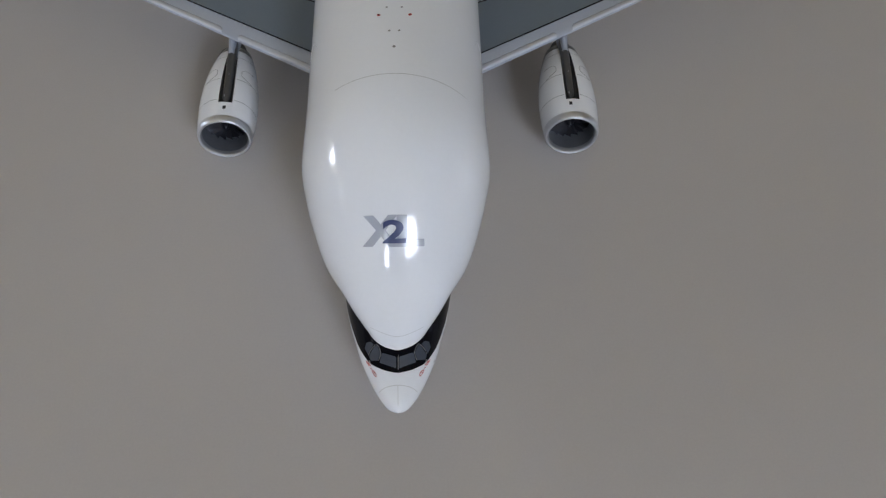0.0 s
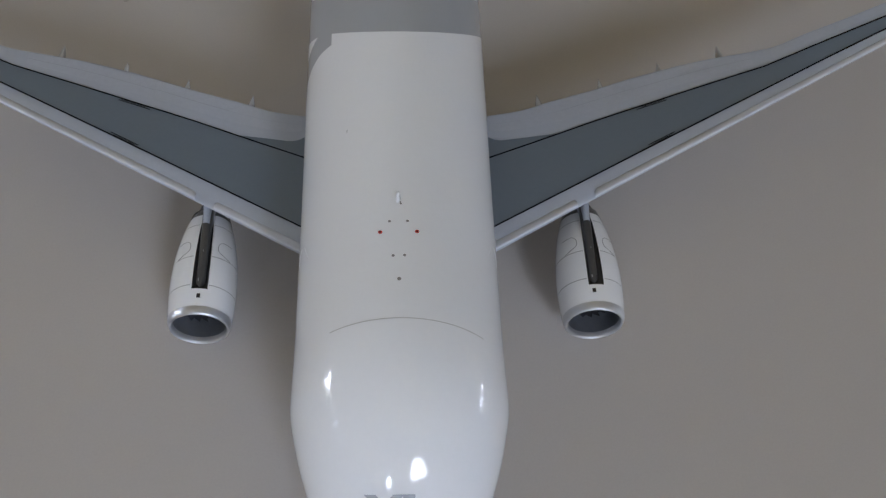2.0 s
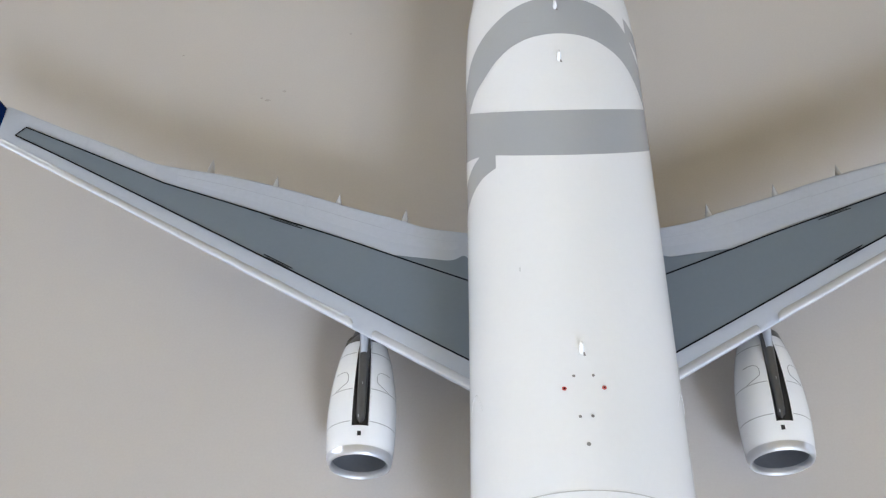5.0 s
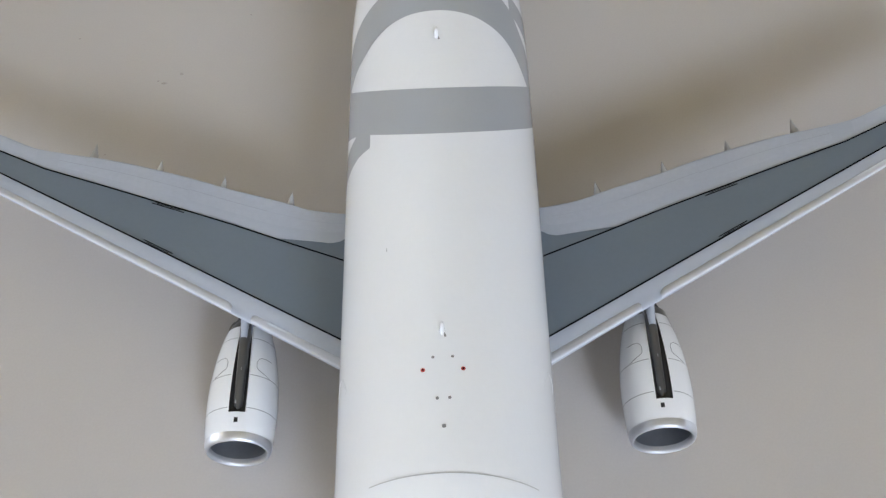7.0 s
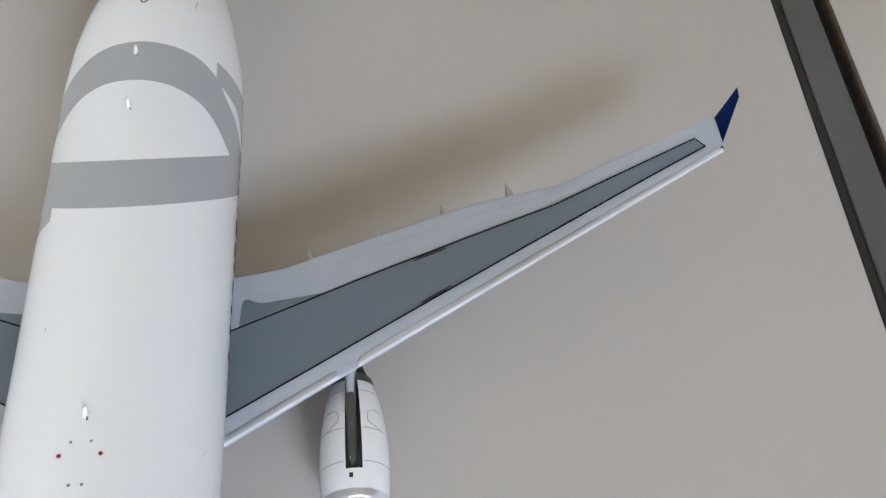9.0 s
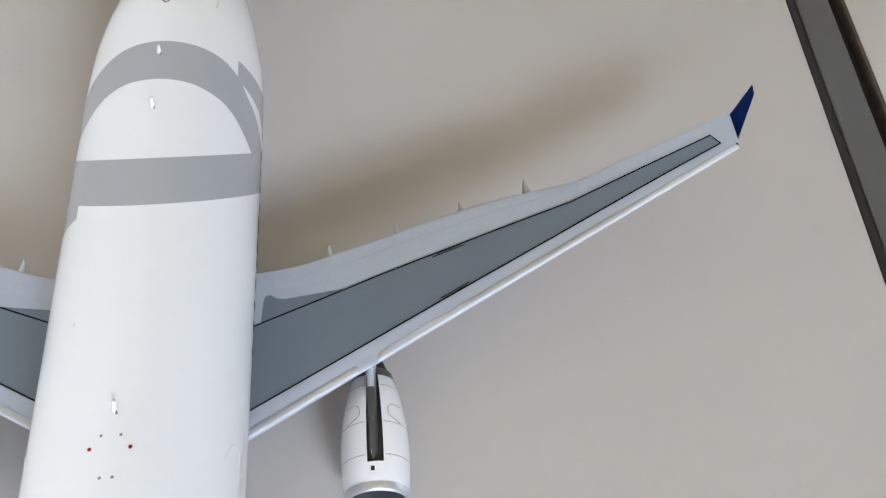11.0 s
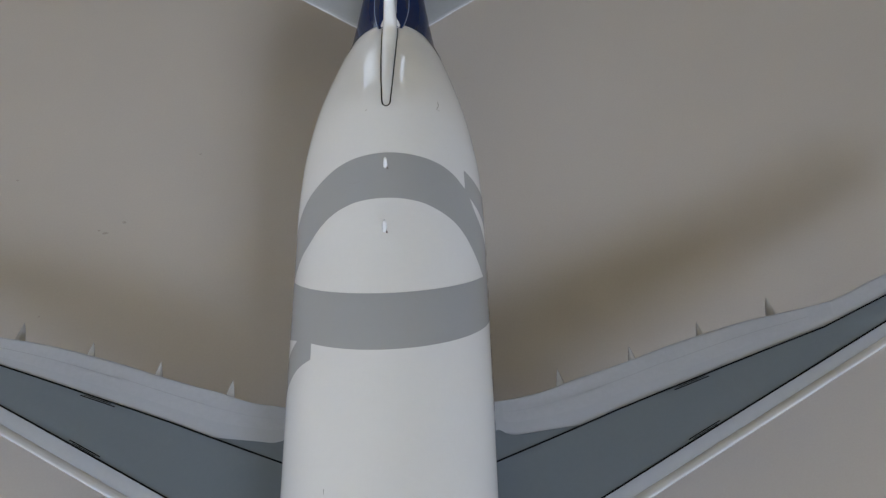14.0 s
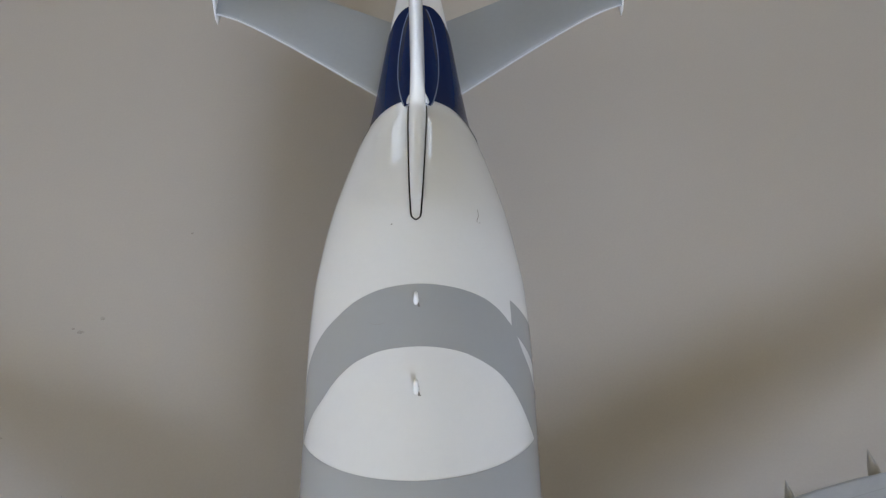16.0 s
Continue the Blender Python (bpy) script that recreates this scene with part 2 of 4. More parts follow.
def seam(name, mat, skin, path, width, parent, lift=0.025, label=""):
    pts = [on(skin, p, y, lift) for p, y in path]
    return part(name, ribbon(pts, width, lambda i: normal(skin, *path[i])), mat, parent, label)


def bead(name, mat, skin, path, width, tall, parent, label=""):
    """A rounded raised rib on a skin."""
    rows = []
    for i, (p, y) in enumerate(path):
        q = on(skin, *path[min(i + 1, len(path) - 1)], 0) - on(skin, *path[max(i - 1, 0)], 0)
        n = normal(skin, p, y)
        side = q.cross(n).normalized()
        fade = min(1, (i + 0.2) / 1.5, (len(path) - 0.8 - i) / 1.5)
        rows.append([on(skin, p, y, -0.01) + side * (width / 2 * math.sin(a)) + n * (tall * fade * math.cos(a)) for a in steps(-math.pi / 2, math.pi / 2, 6)])
    return part(name, sheet(rows), mat, parent, label)


plane = tagged(new("model_airplane"), "glossy white model of a bulbous cargo jet on the table", "model airplane")

ys = [8.72, 8.75, 8.78, 8.82, 8.9, 9.0, 9.15, 9.3, 9.45] + steps(9.6, 12, 16)[:-1] + steps(12, 20, 32)[:-1] + steps(20, 43, 23)[:-1] + steps(43, 69.5, 60)
upper = part("upper_fuselage", sheet([[hull(2 * math.pi * i / 72, y) for i in range(72)] for y in ys], True, True), WHITE, plane)
ys = [6.3, 6.32, 6.35, 6.39, 6.45, 6.52] + steps(6.6, 12, 40)[:-1] + steps(12, 68, 40)
lower = part("lower_fuselage", sheet([[nose(2 * math.pi * i / 56, y) for i in range(56)] for y in ys], True, True), WHITE, plane)

# grey livery bands over the back


def B_HI(p):
    return 36.24 + 4.05 * (1 - math.cos(p))


def B_LO(p):
    return 33.58 + 4.1 * (1 - math.cos(p))


B_TAB = curve((-1.6, 33.1), (-1.28, 33.58), (-1.1, 33.82), (-0.92, 33.95), (-0.76, 33.95))
A_IN = curve((-1.6, 37.6), (-1.25, 39.03), (-1.03, 39.75), (-0.91, 39.98), (-0.69, 40.6), (-0.48, 41.0), (-0.23, 41.2), (0.05, 41.23), (0.33, 41.16), (0.56, 40.93),
             (0.75, 40.63), (0.88, 40.27), (1.0, 39.82), (1.15, 39.22), (1.24, 38.9), (1.6, 37.5))
A_OUT = curve((-1.6, 40.3), (-1.29, 41.75), (-1.22, 42.15), (-0.97, 42.78), (-0.72, 43.2), (-0.5, 43.57), (-0.25, 43.79), (0.04, 43.86), (0.34, 43.8), (0.59, 43.65),
              (0.73, 43.45), (0.918, 43.0))
A_TOP = curve((0.918, 44.13), (1.08, 44.07), (1.25, 44.04), (1.6, 44.15))
SL_HI = curve((1.0, 42.68), (1.14, 42.52), (1.36, 42.25), (1.47, 41.85), (1.6, 41.3))
SL_LO = curve((1.0, 42.66), (1.1, 42.15), (1.25, 41.72), (1.38, 41.27), (1.6, 40.3))
T_HI = curve((-1.6, 37.0), (-1.25, 36.0), (-1.03, 35.42))
T_LO = curve((-1.6, 34.9), (-1.25, 35.25), (-1.03, 35.4))
stripe = decal("livery_band", BAND, hull, B_LO, B_HI, -0.76, 1.24, 60, 6, 0.012, upper, "light grey band across the white back")
decal("livery_band", BAND, hull, B_TAB, B_HI, -1.03, -0.76, 8, 8, 0.012, upper)
decal("livery_band", BAND, hull, T_HI, B_HI, -1.6, -1.03, 14, 6, 0.012, upper)
decal("livery_band", BAND, hull, B_TAB, T_LO, -1.6, -1.03, 14, 6, 0.012, upper)
decal("livery_arc", BAND, hull, A_IN, A_OUT, -1.24, 0.918, 64, 6, 0.012, upper, "light grey arched band over the back")
decal("livery_arc", BAND, hull, A_IN, A_TOP, 0.918, 1.0, 4, 8, 0.012, upper)
decal("livery_arc", BAND, hull, A_IN, SL_LO, 1.0, 1.24, 10, 6, 0.012, upper)
decal("livery_arc", BAND, hull, SL_HI, A_TOP, 1.0, 1.6, 16, 6, 0.012, upper)
decal("livery_arc", BAND, hull, B_LO, SL_LO, 1.24, 1.6, 10, 8, 0.012, upper)
decal("livery_arc", BAND, hull, B_HI, A_OUT, -1.6, -1.24, 10, 8, 0.013, upper)

# cargo door seam, and fairing lines on the shoulders
seam("door_seam", DOOR_LINE, hull, [(p, 18.25 - 0.2 * p * p) for p in steps(-0.66, 0.84, 48)], 0.038, upper)
for s in (-1, 1):
    bead("shoulder_fairing", WHITE, hull, [(s * p, y) for p, y in ((1.35, 22.7), (1.35, 22.95), (1.33, 23.2), (1.29, 23.38), (1.24, 23.46), (1.19, 23.42), (1.15, 23.25), (1.12, 23.0), (1.08, 22.7), (1.04, 22.35))], 0.085, 0.03, upper)
    seam("shoulder_seam", FAINT, hull, [(s * p, y) for p, y in ((1.35, 22.7), (1.372, 22.3), (1.345, 21.5), (1.31, 20.8), (1.26, 19.8), (1.22, 19.0), (1.19, 18.3))], 0.035, upper)
seam("forehead_seam", FAINT, hull, [(p, 9.02 + 0.33 * p * p) for p in steps(-1.2, 1.2, 30)], 0.026, upper)

# markings on the back
MARKS = ((-0.735, 22.23, 0.085, RED), (0.735, 22.25, 0.085, RED), (-0.36, 22.73, 0.058, DOT), (0.36, 22.74, 0.058, DOT),
         (-0.225, 21.06, 0.062, DOT), (0.225, 21.07, 0.062, DOT), (0.0, 19.97, 0.078, DOT))
for x, y, r, mat in MARKS:
    bm = bmesh.new()
    ring = [bm.verts.new((x + r * math.cos(a), y + r * math.sin(a), CROWN(y) - 4.37 + math.sqrt(4.37 ** 2 - x * x) + 0.035)) for a in steps(0, 2 * math.pi, 16)[:-1]]
    bm.faces.new(ring)
    part("round_marking", bm, mat, upper)
    if mat is RED:
        bm = bmesh.new()
        ring = [bm.verts.new((x + r * 0.45 * math.cos(a), y + r * 0.45 * math.sin(a), CROWN(y) - 4.37 + math.sqrt(4.37 ** 2 - x * x) + 0.05)) for a in steps(0, 2 * math.pi, 10)[:-1]]
        bm.faces.new(ring)
        part("round_marking", bm, BLACK, upper)


def blade(x, y, tall, length, thick, lean=0.16):
    """A small swept antenna."""
    rows = []
    for k in steps(0, 1, 5):
        l, t = length * (1 - 0.5 * k), thick * (1 - 0.4 * k)
        z, yy = CROWN(y) - 0.04 + tall * k, y + lean * k
        rows.append([(x + t / 2 * math.cos(a), yy + l / 2 * math.sin(a), z) for a in steps(0, 2 * math.pi, 12)[:-1]])
    return sheet(rows, True, True)


for y, tall in ((23.84, 0.27), (39.55, 0.34), (43.12, 0.26)):
    mast = part("antenna", blade(0, y, tall, 0.46, 0.23), WHITE, plane, "small white blade antenna")
    # dark patch beside the foot: the antenna's small shadow, painted on the back
    rows = [[(x, yy, CROWN(y) - 4.37 + math.sqrt(4.37 ** 2 - x * x) + 0.02) for x in (0.06, 0.16 - 0.03 * k)] for k, yy in enumerate((y - 0.26, y - 0.18, y - 0.08))]
    part("painted_foot_shadow", sheet(rows), DOT, mast, "painted shadow at the antenna's foot")

# a hair and fine scratches on the paint
seam("hair", DOT, hull, [(0.63, 47.9), (0.632, 47.6), (0.61, 47.38), (0.6, 47.26), (0.615, 47.2), (0.635, 47.24)], 0.027, upper, label="fine dark hair stuck on the paint")
seam("scratch", SEAM, hull, [(-0.4, 42.45), (-0.36, 42.32), (-0.3, 42.26), (-0.25, 42.3)], 0.025, upper)
seam("scratch", DOT, hull, [(-0.22, 46.75), (-0.225, 46.68)], 0.04, upper)
seam("scratch", SEAM, hull, [(-0.52, 28.1), (-0.52, 27.9)], 0.03, upper)

# dark ticks along the shoulder, above the side lettering
for y, l in ((41.43, 0.45), (40.06, 0.7), (38.98, 0.5), (37.94, 0.4), (36.79, 0.3), (35.73, 1.0), (34.4, 0.8), (33.4, 0.5), (32.3, 0.7), (31.1, 0.4), (30.0, 0.5), (28.7, 0.4)):
    decal("side_marking", BLACK, hull, lambda p, a=y - l / 2: a, lambda p, b=y + l / 2: b, 1.55, 1.64, 4, 1, 0.03, upper)


def letters(text, mat, name, u0, u1, v0, v1, lift, label, bold=0.0):
    """Lettering laid on the forehead, from u0 to u1 across and v0 to v1 along the aircraft."""
    cu = bpy.data.curves.new(name, "FONT")
    cu.body, cu.offset, cu.resolution_u = text, bold, 6
    tmp = bpy.data.objects.new(name, cu)
    scene.collection.objects.link(tmp)
    me = bpy.data.meshes.new_from_object(tmp.evaluated_get(bpy.context.evaluated_depsgraph_get()))
    bpy.data.objects.remove(tmp)
    bpy.data.curves.remove(cu)
    bm = bmesh.new()
    bm.from_mesh(me)
    bpy.data.meshes.remove(me)
    xs, yy = [v.co.x for v in bm.verts], [v.co.y for v in bm.verts]
    x0, x1, y0, y1 = min(xs), max(xs), min(yy), max(yy)
    for k in range(1, 10):
        for co, no in (((x0 + (x1 - x0) * k / 10, 0, 0), (1, 0, 0)), ((0, y0 + (y1 - y0) * k / 10, 0), (0, 1, 0))):
            bmesh.ops.bisect_plane(bm, geom=bm.verts[:] + bm.edges[:] + bm.faces[:], plane_co=co, plane_no=no)
    bmesh.ops.triangulate(bm, faces=bm.faces[:])
    for v in bm.verts:
        across = u0 + (u1 - u0) * (v.co.x - x0) / (x1 - x0)
        along = v0 + (v1 - v0) * (v.co.y - y0) / (y1 - y0)
        phi = math.asin(across / WIDE(along))
        v.co = on(hull, phi, along + 0.55 * phi * phi, lift)
    return part(name, bm, mat, upper, label)


letters("X", LETTER_GREY, "letter", -1.38, 0.14, 11.45, 12.37, 0.025, "light grey letter X on the forehead", 0.05)
letters("L", LETTER_GREY, "letter", 0.06, 1.2, 11.45, 12.37, 0.028, "light grey letter L on the forehead", 0.05)
letters("2", LETTER_BLUE, "digit", -0.545, 0.45, 11.55, 12.22, 0.05, "dark blue digit 2 over the letters", 0.03)

# cockpit: black surround, panes, radome lines
K_HI = curve((-1.5, 12.7), (-1.2, 11.8), (-1.03, 10.8), (-0.82, 9.8), (-0.6, 9.15), (-0.41, 8.88), (-0.21, 8.73), (0, 8.66), (0.21, 8.73), (0.41, 8.88), (0.6, 9.15), (0.82, 9.8), (1.03, 10.8), (1.2, 11.8), (1.5, 12.7))
K_LO = curve((-1.5, 12.5), (-1.44, 11), (-1.36, 9.8), (-1.24, 9.18), (-0.98, 8.46), (-0.7, 8.16), (-0.4, 7.94), (0, 7.81), (0.4, 7.94), (0.7, 8.16), (0.98, 8.46), (1.24, 9.18), (1.36, 9.8), (1.44, 11), (1.5, 12.5))
mask = decal("cockpit_surround", COCKPIT, nose, K_LO, K_HI, -1.5, 1.5, 80, 8, 0.02, plane, "glossy black band round the cockpit windows")


def pane(corners):
    """A rounded pane on the nose, from its corners (phi, y)."""
    bm = bmesh.new()
    vs = []
    for i, c in enumerate(corners):
        a, b = corners[i - 1], corners[(i + 1) % len(corners)]
        for k in (0.18, 0.05):
            vs.append((c[0] + (a[0] - c[0]) * k, c[1] + (a[1] - c[1]) * k))
        for k in (0.05, 0.18):
            vs.append((c[0] + (b[0] - c[0]) * k, c[1] + (b[1] - c[1]) * k))
    mid = (sum(v[0] for v in vs) / len(vs), sum(v[1] for v in vs) / len(vs))
    hub = bm.verts.new(on(nose, *mid, 0.04))
    ring = [bm.verts.new(on(nose, *v, 0.04)) for v in vs]
    for i in range(len(ring)):
        bm.faces.new((hub, ring[i - 1], ring[i]))
    return bm


for s in (-1, 1):
    for c in (((0.045, 8.43), (0.46, 8.64), (0.6, 8.32), (0.055, 7.99)), ((0.57, 8.965), (0.63, 8.97), (0.93, 8.73), (0.91, 8.54), (0.64, 8.42), (0.5, 8.65)),
              ((0.66, 9.03), (0.735, 9.19), (0.89, 9.25), (1.0, 9.09), (0.945, 8.81))):
        part("cockpit_pane", pane([(s * p, y) for p, y in c]), GLASSY, mask, "smoked grey cockpit pane")
    seam("pane_frame", PANE_FRAME, nose, [(s * p, y) for p, y in ((0.93, 8.77), (0.83, 8.86), (0.72, 8.94), (0.62, 9.0), (0.555, 8.99), (0.51, 8.84), (0.485, 8.65), (0.54, 8.52), (0.62, 8.4))], 0.024, mask, 0.05)
    # red warning marks: short bars and a small loop
    for path, w in ((((1.14, 8.76), (1.1, 8.62), (1.06, 8.48)), 0.05), (((1.07, 8.7), (1.03, 8.56), (0.995, 8.44)), 0.03), (((1.13, 8.66), (1.04, 8.6)), 0.035),
                    (((1.05, 8.4), (0.99, 8.32)), 0.035), (((1.02, 8.26), (0.98, 8.05), (0.92, 7.95), (0.87, 7.98), (0.88, 8.1), (0.94, 8.23), (1.02, 8.26)), 0.035),
                    (((0.99, 8.14), (0.91, 8.12)), 0.03)):
        seam("nose_marking", RED, nose, [(s * p, y - 0.08) for p, y in path], w * 1.15, lower)
    seam("nose_marking", FAINT, nose, [(s * 0.98, y) for y in (8.2, 8.4, 8.6)], 0.03, lower)
seam("nose_marking", DOT, nose, [(1.43, 8.9), (1.44, 8.78)], 0.06, lower)
seam("radome_seam", FAINT, nose, [(p, 7.29 - 0.045 * p * p) for p in steps(-1.15, 1.15, 30)], 0.035, lower)
seam("radome_seam", FAINT, nose, [(0.0, y) for y in steps(6.5, 7.29, 12)], 0.03, lower)

seam("window_post", PANE_FRAME, nose, [(0.015, y) for y in steps(7.92, 8.5, 8)], 0.022, mask, 0.045, "thin grey post between the front panes")

# navy tail cone
N_LO = curve((-2.4, 56.5), (-1.75, 54.8), (-1.3, 54.3), (-1.0, 54.75), (-0.8, 55.1), (-0.5, 55.33), (-0.25, 55.42), (0.25, 55.42), (0.5, 55.33), (0.8, 55.1), (1.0, 54.75), (1.3, 54.3), (1.75, 54.8), (2.4, 56.5))
N_HI = curve((-2.4, 60.6), (-1.6, 61.2), (-1.2, 61.8), (-0.9, 62.53), (-0.68, 62.9), (-0.4, 63.12), (0, 63.2), (0.4, 63.12), (0.68, 62.9), (0.9, 62.53), (1.2, 61.8), (1.6, 61.2), (2.4, 60.6))
F_EDGE = curve((54.9, 0.24), (55.3, 0.29), (56.3, 0.385), (57.8, 0.485), (59.4, 0.53), (61.1, 0.5), (62.4, 0.375), (62.9, 0.26))
decal("tail_cone", NAVY, hull, N_LO, N_HI, -2.4, 2.4, 64, 30, 0.03, upper, "navy blue tail cone")

# fin with its dorsal fairing
ROOT = curve((46.9, 0.07), (46.98, 0.13), (47.15, 0.17), (47.5, 0.19), (49, 0.26), (52, 0.345), (54.3, 0.385), (55.2, 0.36), (56.5, 0.3))


def fin_front(z):
    return 54.2 + 8.6 * (z - 9.4) / 9.5


def ridge(y):
    """The fairing's section: low along the back, sweeping up into the fin."""
    w = ROOT(y)
    low = CROWN(y) - 0.05 + 0.28 * min(1, (y - 46.85) / 3)
    front = 9.5 + (y - 54.3) * 9.5 / 8.6
    top = (low + front + math.sqrt((low - front) ** 2 + 0.5)) / 2 if y > 52.2 else low
    if 52.2 < y < 53.2:
        top = low + (top - low) * (y - 52.2)
    base = CROWN(y) - 0.05
    return [(w * math.sin(a), y, base + (top - base) * max(0, math.cos(a)) ** 0.6) for a in steps(-math.pi / 2, math.pi / 2, 14)]


part("dorsal_fairing", sheet([ridge(y) for y in [46.9, 46.95, 47.0, 47.1, 47.3, 47.5] + steps(48, 56.5, 34)]), WHITE, plane, "white dorsal fairing with a black outline")
for s in (-1, 1):
    pts = [(s * (ROOT(y) + 0.025), y, CROWN(y) + 0.03) for y in [46.88, 46.92, 46.98, 47.05, 47.15, 47.3, 47.5] + steps(48, 54.9, 14)]
    pts[0] = (0, 46.83, CROWN(46.83) + 0.03)
    part("outline", ribbon(pts, 0.06, lambda i: Vector((0, 0, 1))), BLACK, plane, "thin black outline")

rows = []
for z in [8.2, 8.8] + steps(9.4, 18.4, 20) + [18.7, 18.85]:
    k = (z - 9.4) / 9.5
    le = fin_front(z)
    te = 64.6 + 3.4 * k
    if z > 18.5:
        le, te = le + (z - 18.5) * 1.2, te - (z - 18.5) * 1.0
    c, t = te - le, 0.335 - 0.1 * max(0, k)
    ring = []
    for u in [0, 0.004, 0.015, 0.04, 0.1, 0.25, 0.5, 0.75, 1.0]:
        h = t * (2.97 * math.sqrt(u) - 1.26 * u - 3.516 * u * u + 2.843 * u ** 3 - 1.015 * u ** 4) / 1.0
        ring.append((u, h))
    rows.append([(h, le + c * u, z) for u, h in ring] + [(-h, le + c * u, z) for u, h in ring[::-1][1:-1]])
fin = part("fin", sheet(rows, True, True), WHITE, plane, "tall white tail fin")
for s in (-1, 1):
    rows = []
    for y in steps(54.9, 62.9, 30):
        k = (y - 54.9) / 8
        swell = 0.34 * math.sin(math.pi * min(1, k * 0.96 + 0.03)) ** 0.6
        row = []
        for u in steps(0, 1, 10):
            phi = s * (0.1 + (F_EDGE(y) - 0.1) * u)
            row.append(on(hull, phi, y, 0.035 + swell * (1 - u * u) ** 1.3))
        rows.append(row)
    part("fin_fillet", sheet(rows), NAVY, plane, "navy fillet beside the fin")
    # pale blue ribbon that paints the highlight along the fillet's edge
    seam("fillet_edge_glint", GLINT, hull, [(s * F_EDGE(y), y) for y in steps(55.0, 62.8, 30)], 0.062, upper, 0.045, "painted pale blue glint along the fillet's edge")
    bm = bmesh.new()
    bmesh.ops.create_icosphere(bm, subdivisions=2, radius=1)
    for v in bm.verts:
        v.co = Vector((s * (0.35 - 0.06 * v.co.y) + v.co.x * 0.13 * (1 - 0.6 * v.co.y), 55.35 + v.co.y * 0.4, CROWN(55.1) + 0.03 + v.co.z * 0.2))
    part("fin_root_cuff", bm, WHITE, plane)

# ---------------------------------------------------------------- wings
LE = curve((3.0, 25.45), (12, 30.68), (20, 35.3), (29.6, 40.84))
TE = curve((3.0, 34.9), (4.5, 35.05), (6.5, 35.35), (8.0, 35.88), (10.4, 36.63), (13.4, 37.68), (16.8, 38.63), (19.2, 39.08), (20.6, 39.38), (23, 40.48), (26, 41.8), (29.6, 43.5))
L_LINE = curve((3.5, 27.05), (7.4, 29.26), (13, 32.46), (19, 35.84), (25.3, 39.38), (28.65, 41.2))
T_LINE = curve((3.5, 31.66), (7.6, 33.27), (10.4, 34.40), (13.3, 35.48), (16.25, 36.58), (20.1, 37.97))
T_LINE2 = curve((20.1, 37.97), (24, 39.84), (28.5, 41.95))
L_EDGE = curve((4.3, 32.0), (4.36, 33.0), (4.44, 33.5), (4.66, 33.61), (5.03, 33.4), (5.44, 33.31), (6.07, 33.38), (8.6, 33.66))


def wing_z(x, u, top=True, lift=0.0):
    """The wing's skin: a blunt nose, a nearly flat top and a thin trailing edge."""
    chord = TE(x) - LE(x)
    th = 0.034 * chord
    u = max(u, 0)
    v = math.sqrt(max(0, 1 - (1 - u / 0.2) ** 2)) if u < 0.2 else 1 - 0.45 * (u - 0.2) / 0.8
    floor = -0.75 * (math.sqrt(max(0, 1 - (1 - u / 0.2) ** 2)) if u < 0.2 else 1 - (u - 0.2) / 0.8) + (0.45 * max(0, (u - 0.2) / 0.8))
    z = 4.55 + 0.042 * x - th
    return z + (v * th if top else floor * th) + lift


def wing_at(x, y, lift=0.03):
    return (x, y, wing_z(x, (y - LE(x)) / (TE(x) - LE(x)), True, lift))


def t_line(x):
    return T_LINE(x) if x < 20.1 else T_LINE2(x)


US = [0, 0.004, 0.012, 0.03, 0.06, 0.1, 0.16, 0.24, 0.34, 0.46, 0.6, 0.74, 0.88, 0.96, 0.99, 0.997, 1.0]


def flip(bm, s):
    if s < 0:
        for v in bm.verts:
            v.co.x = -v.co.x
    return bm


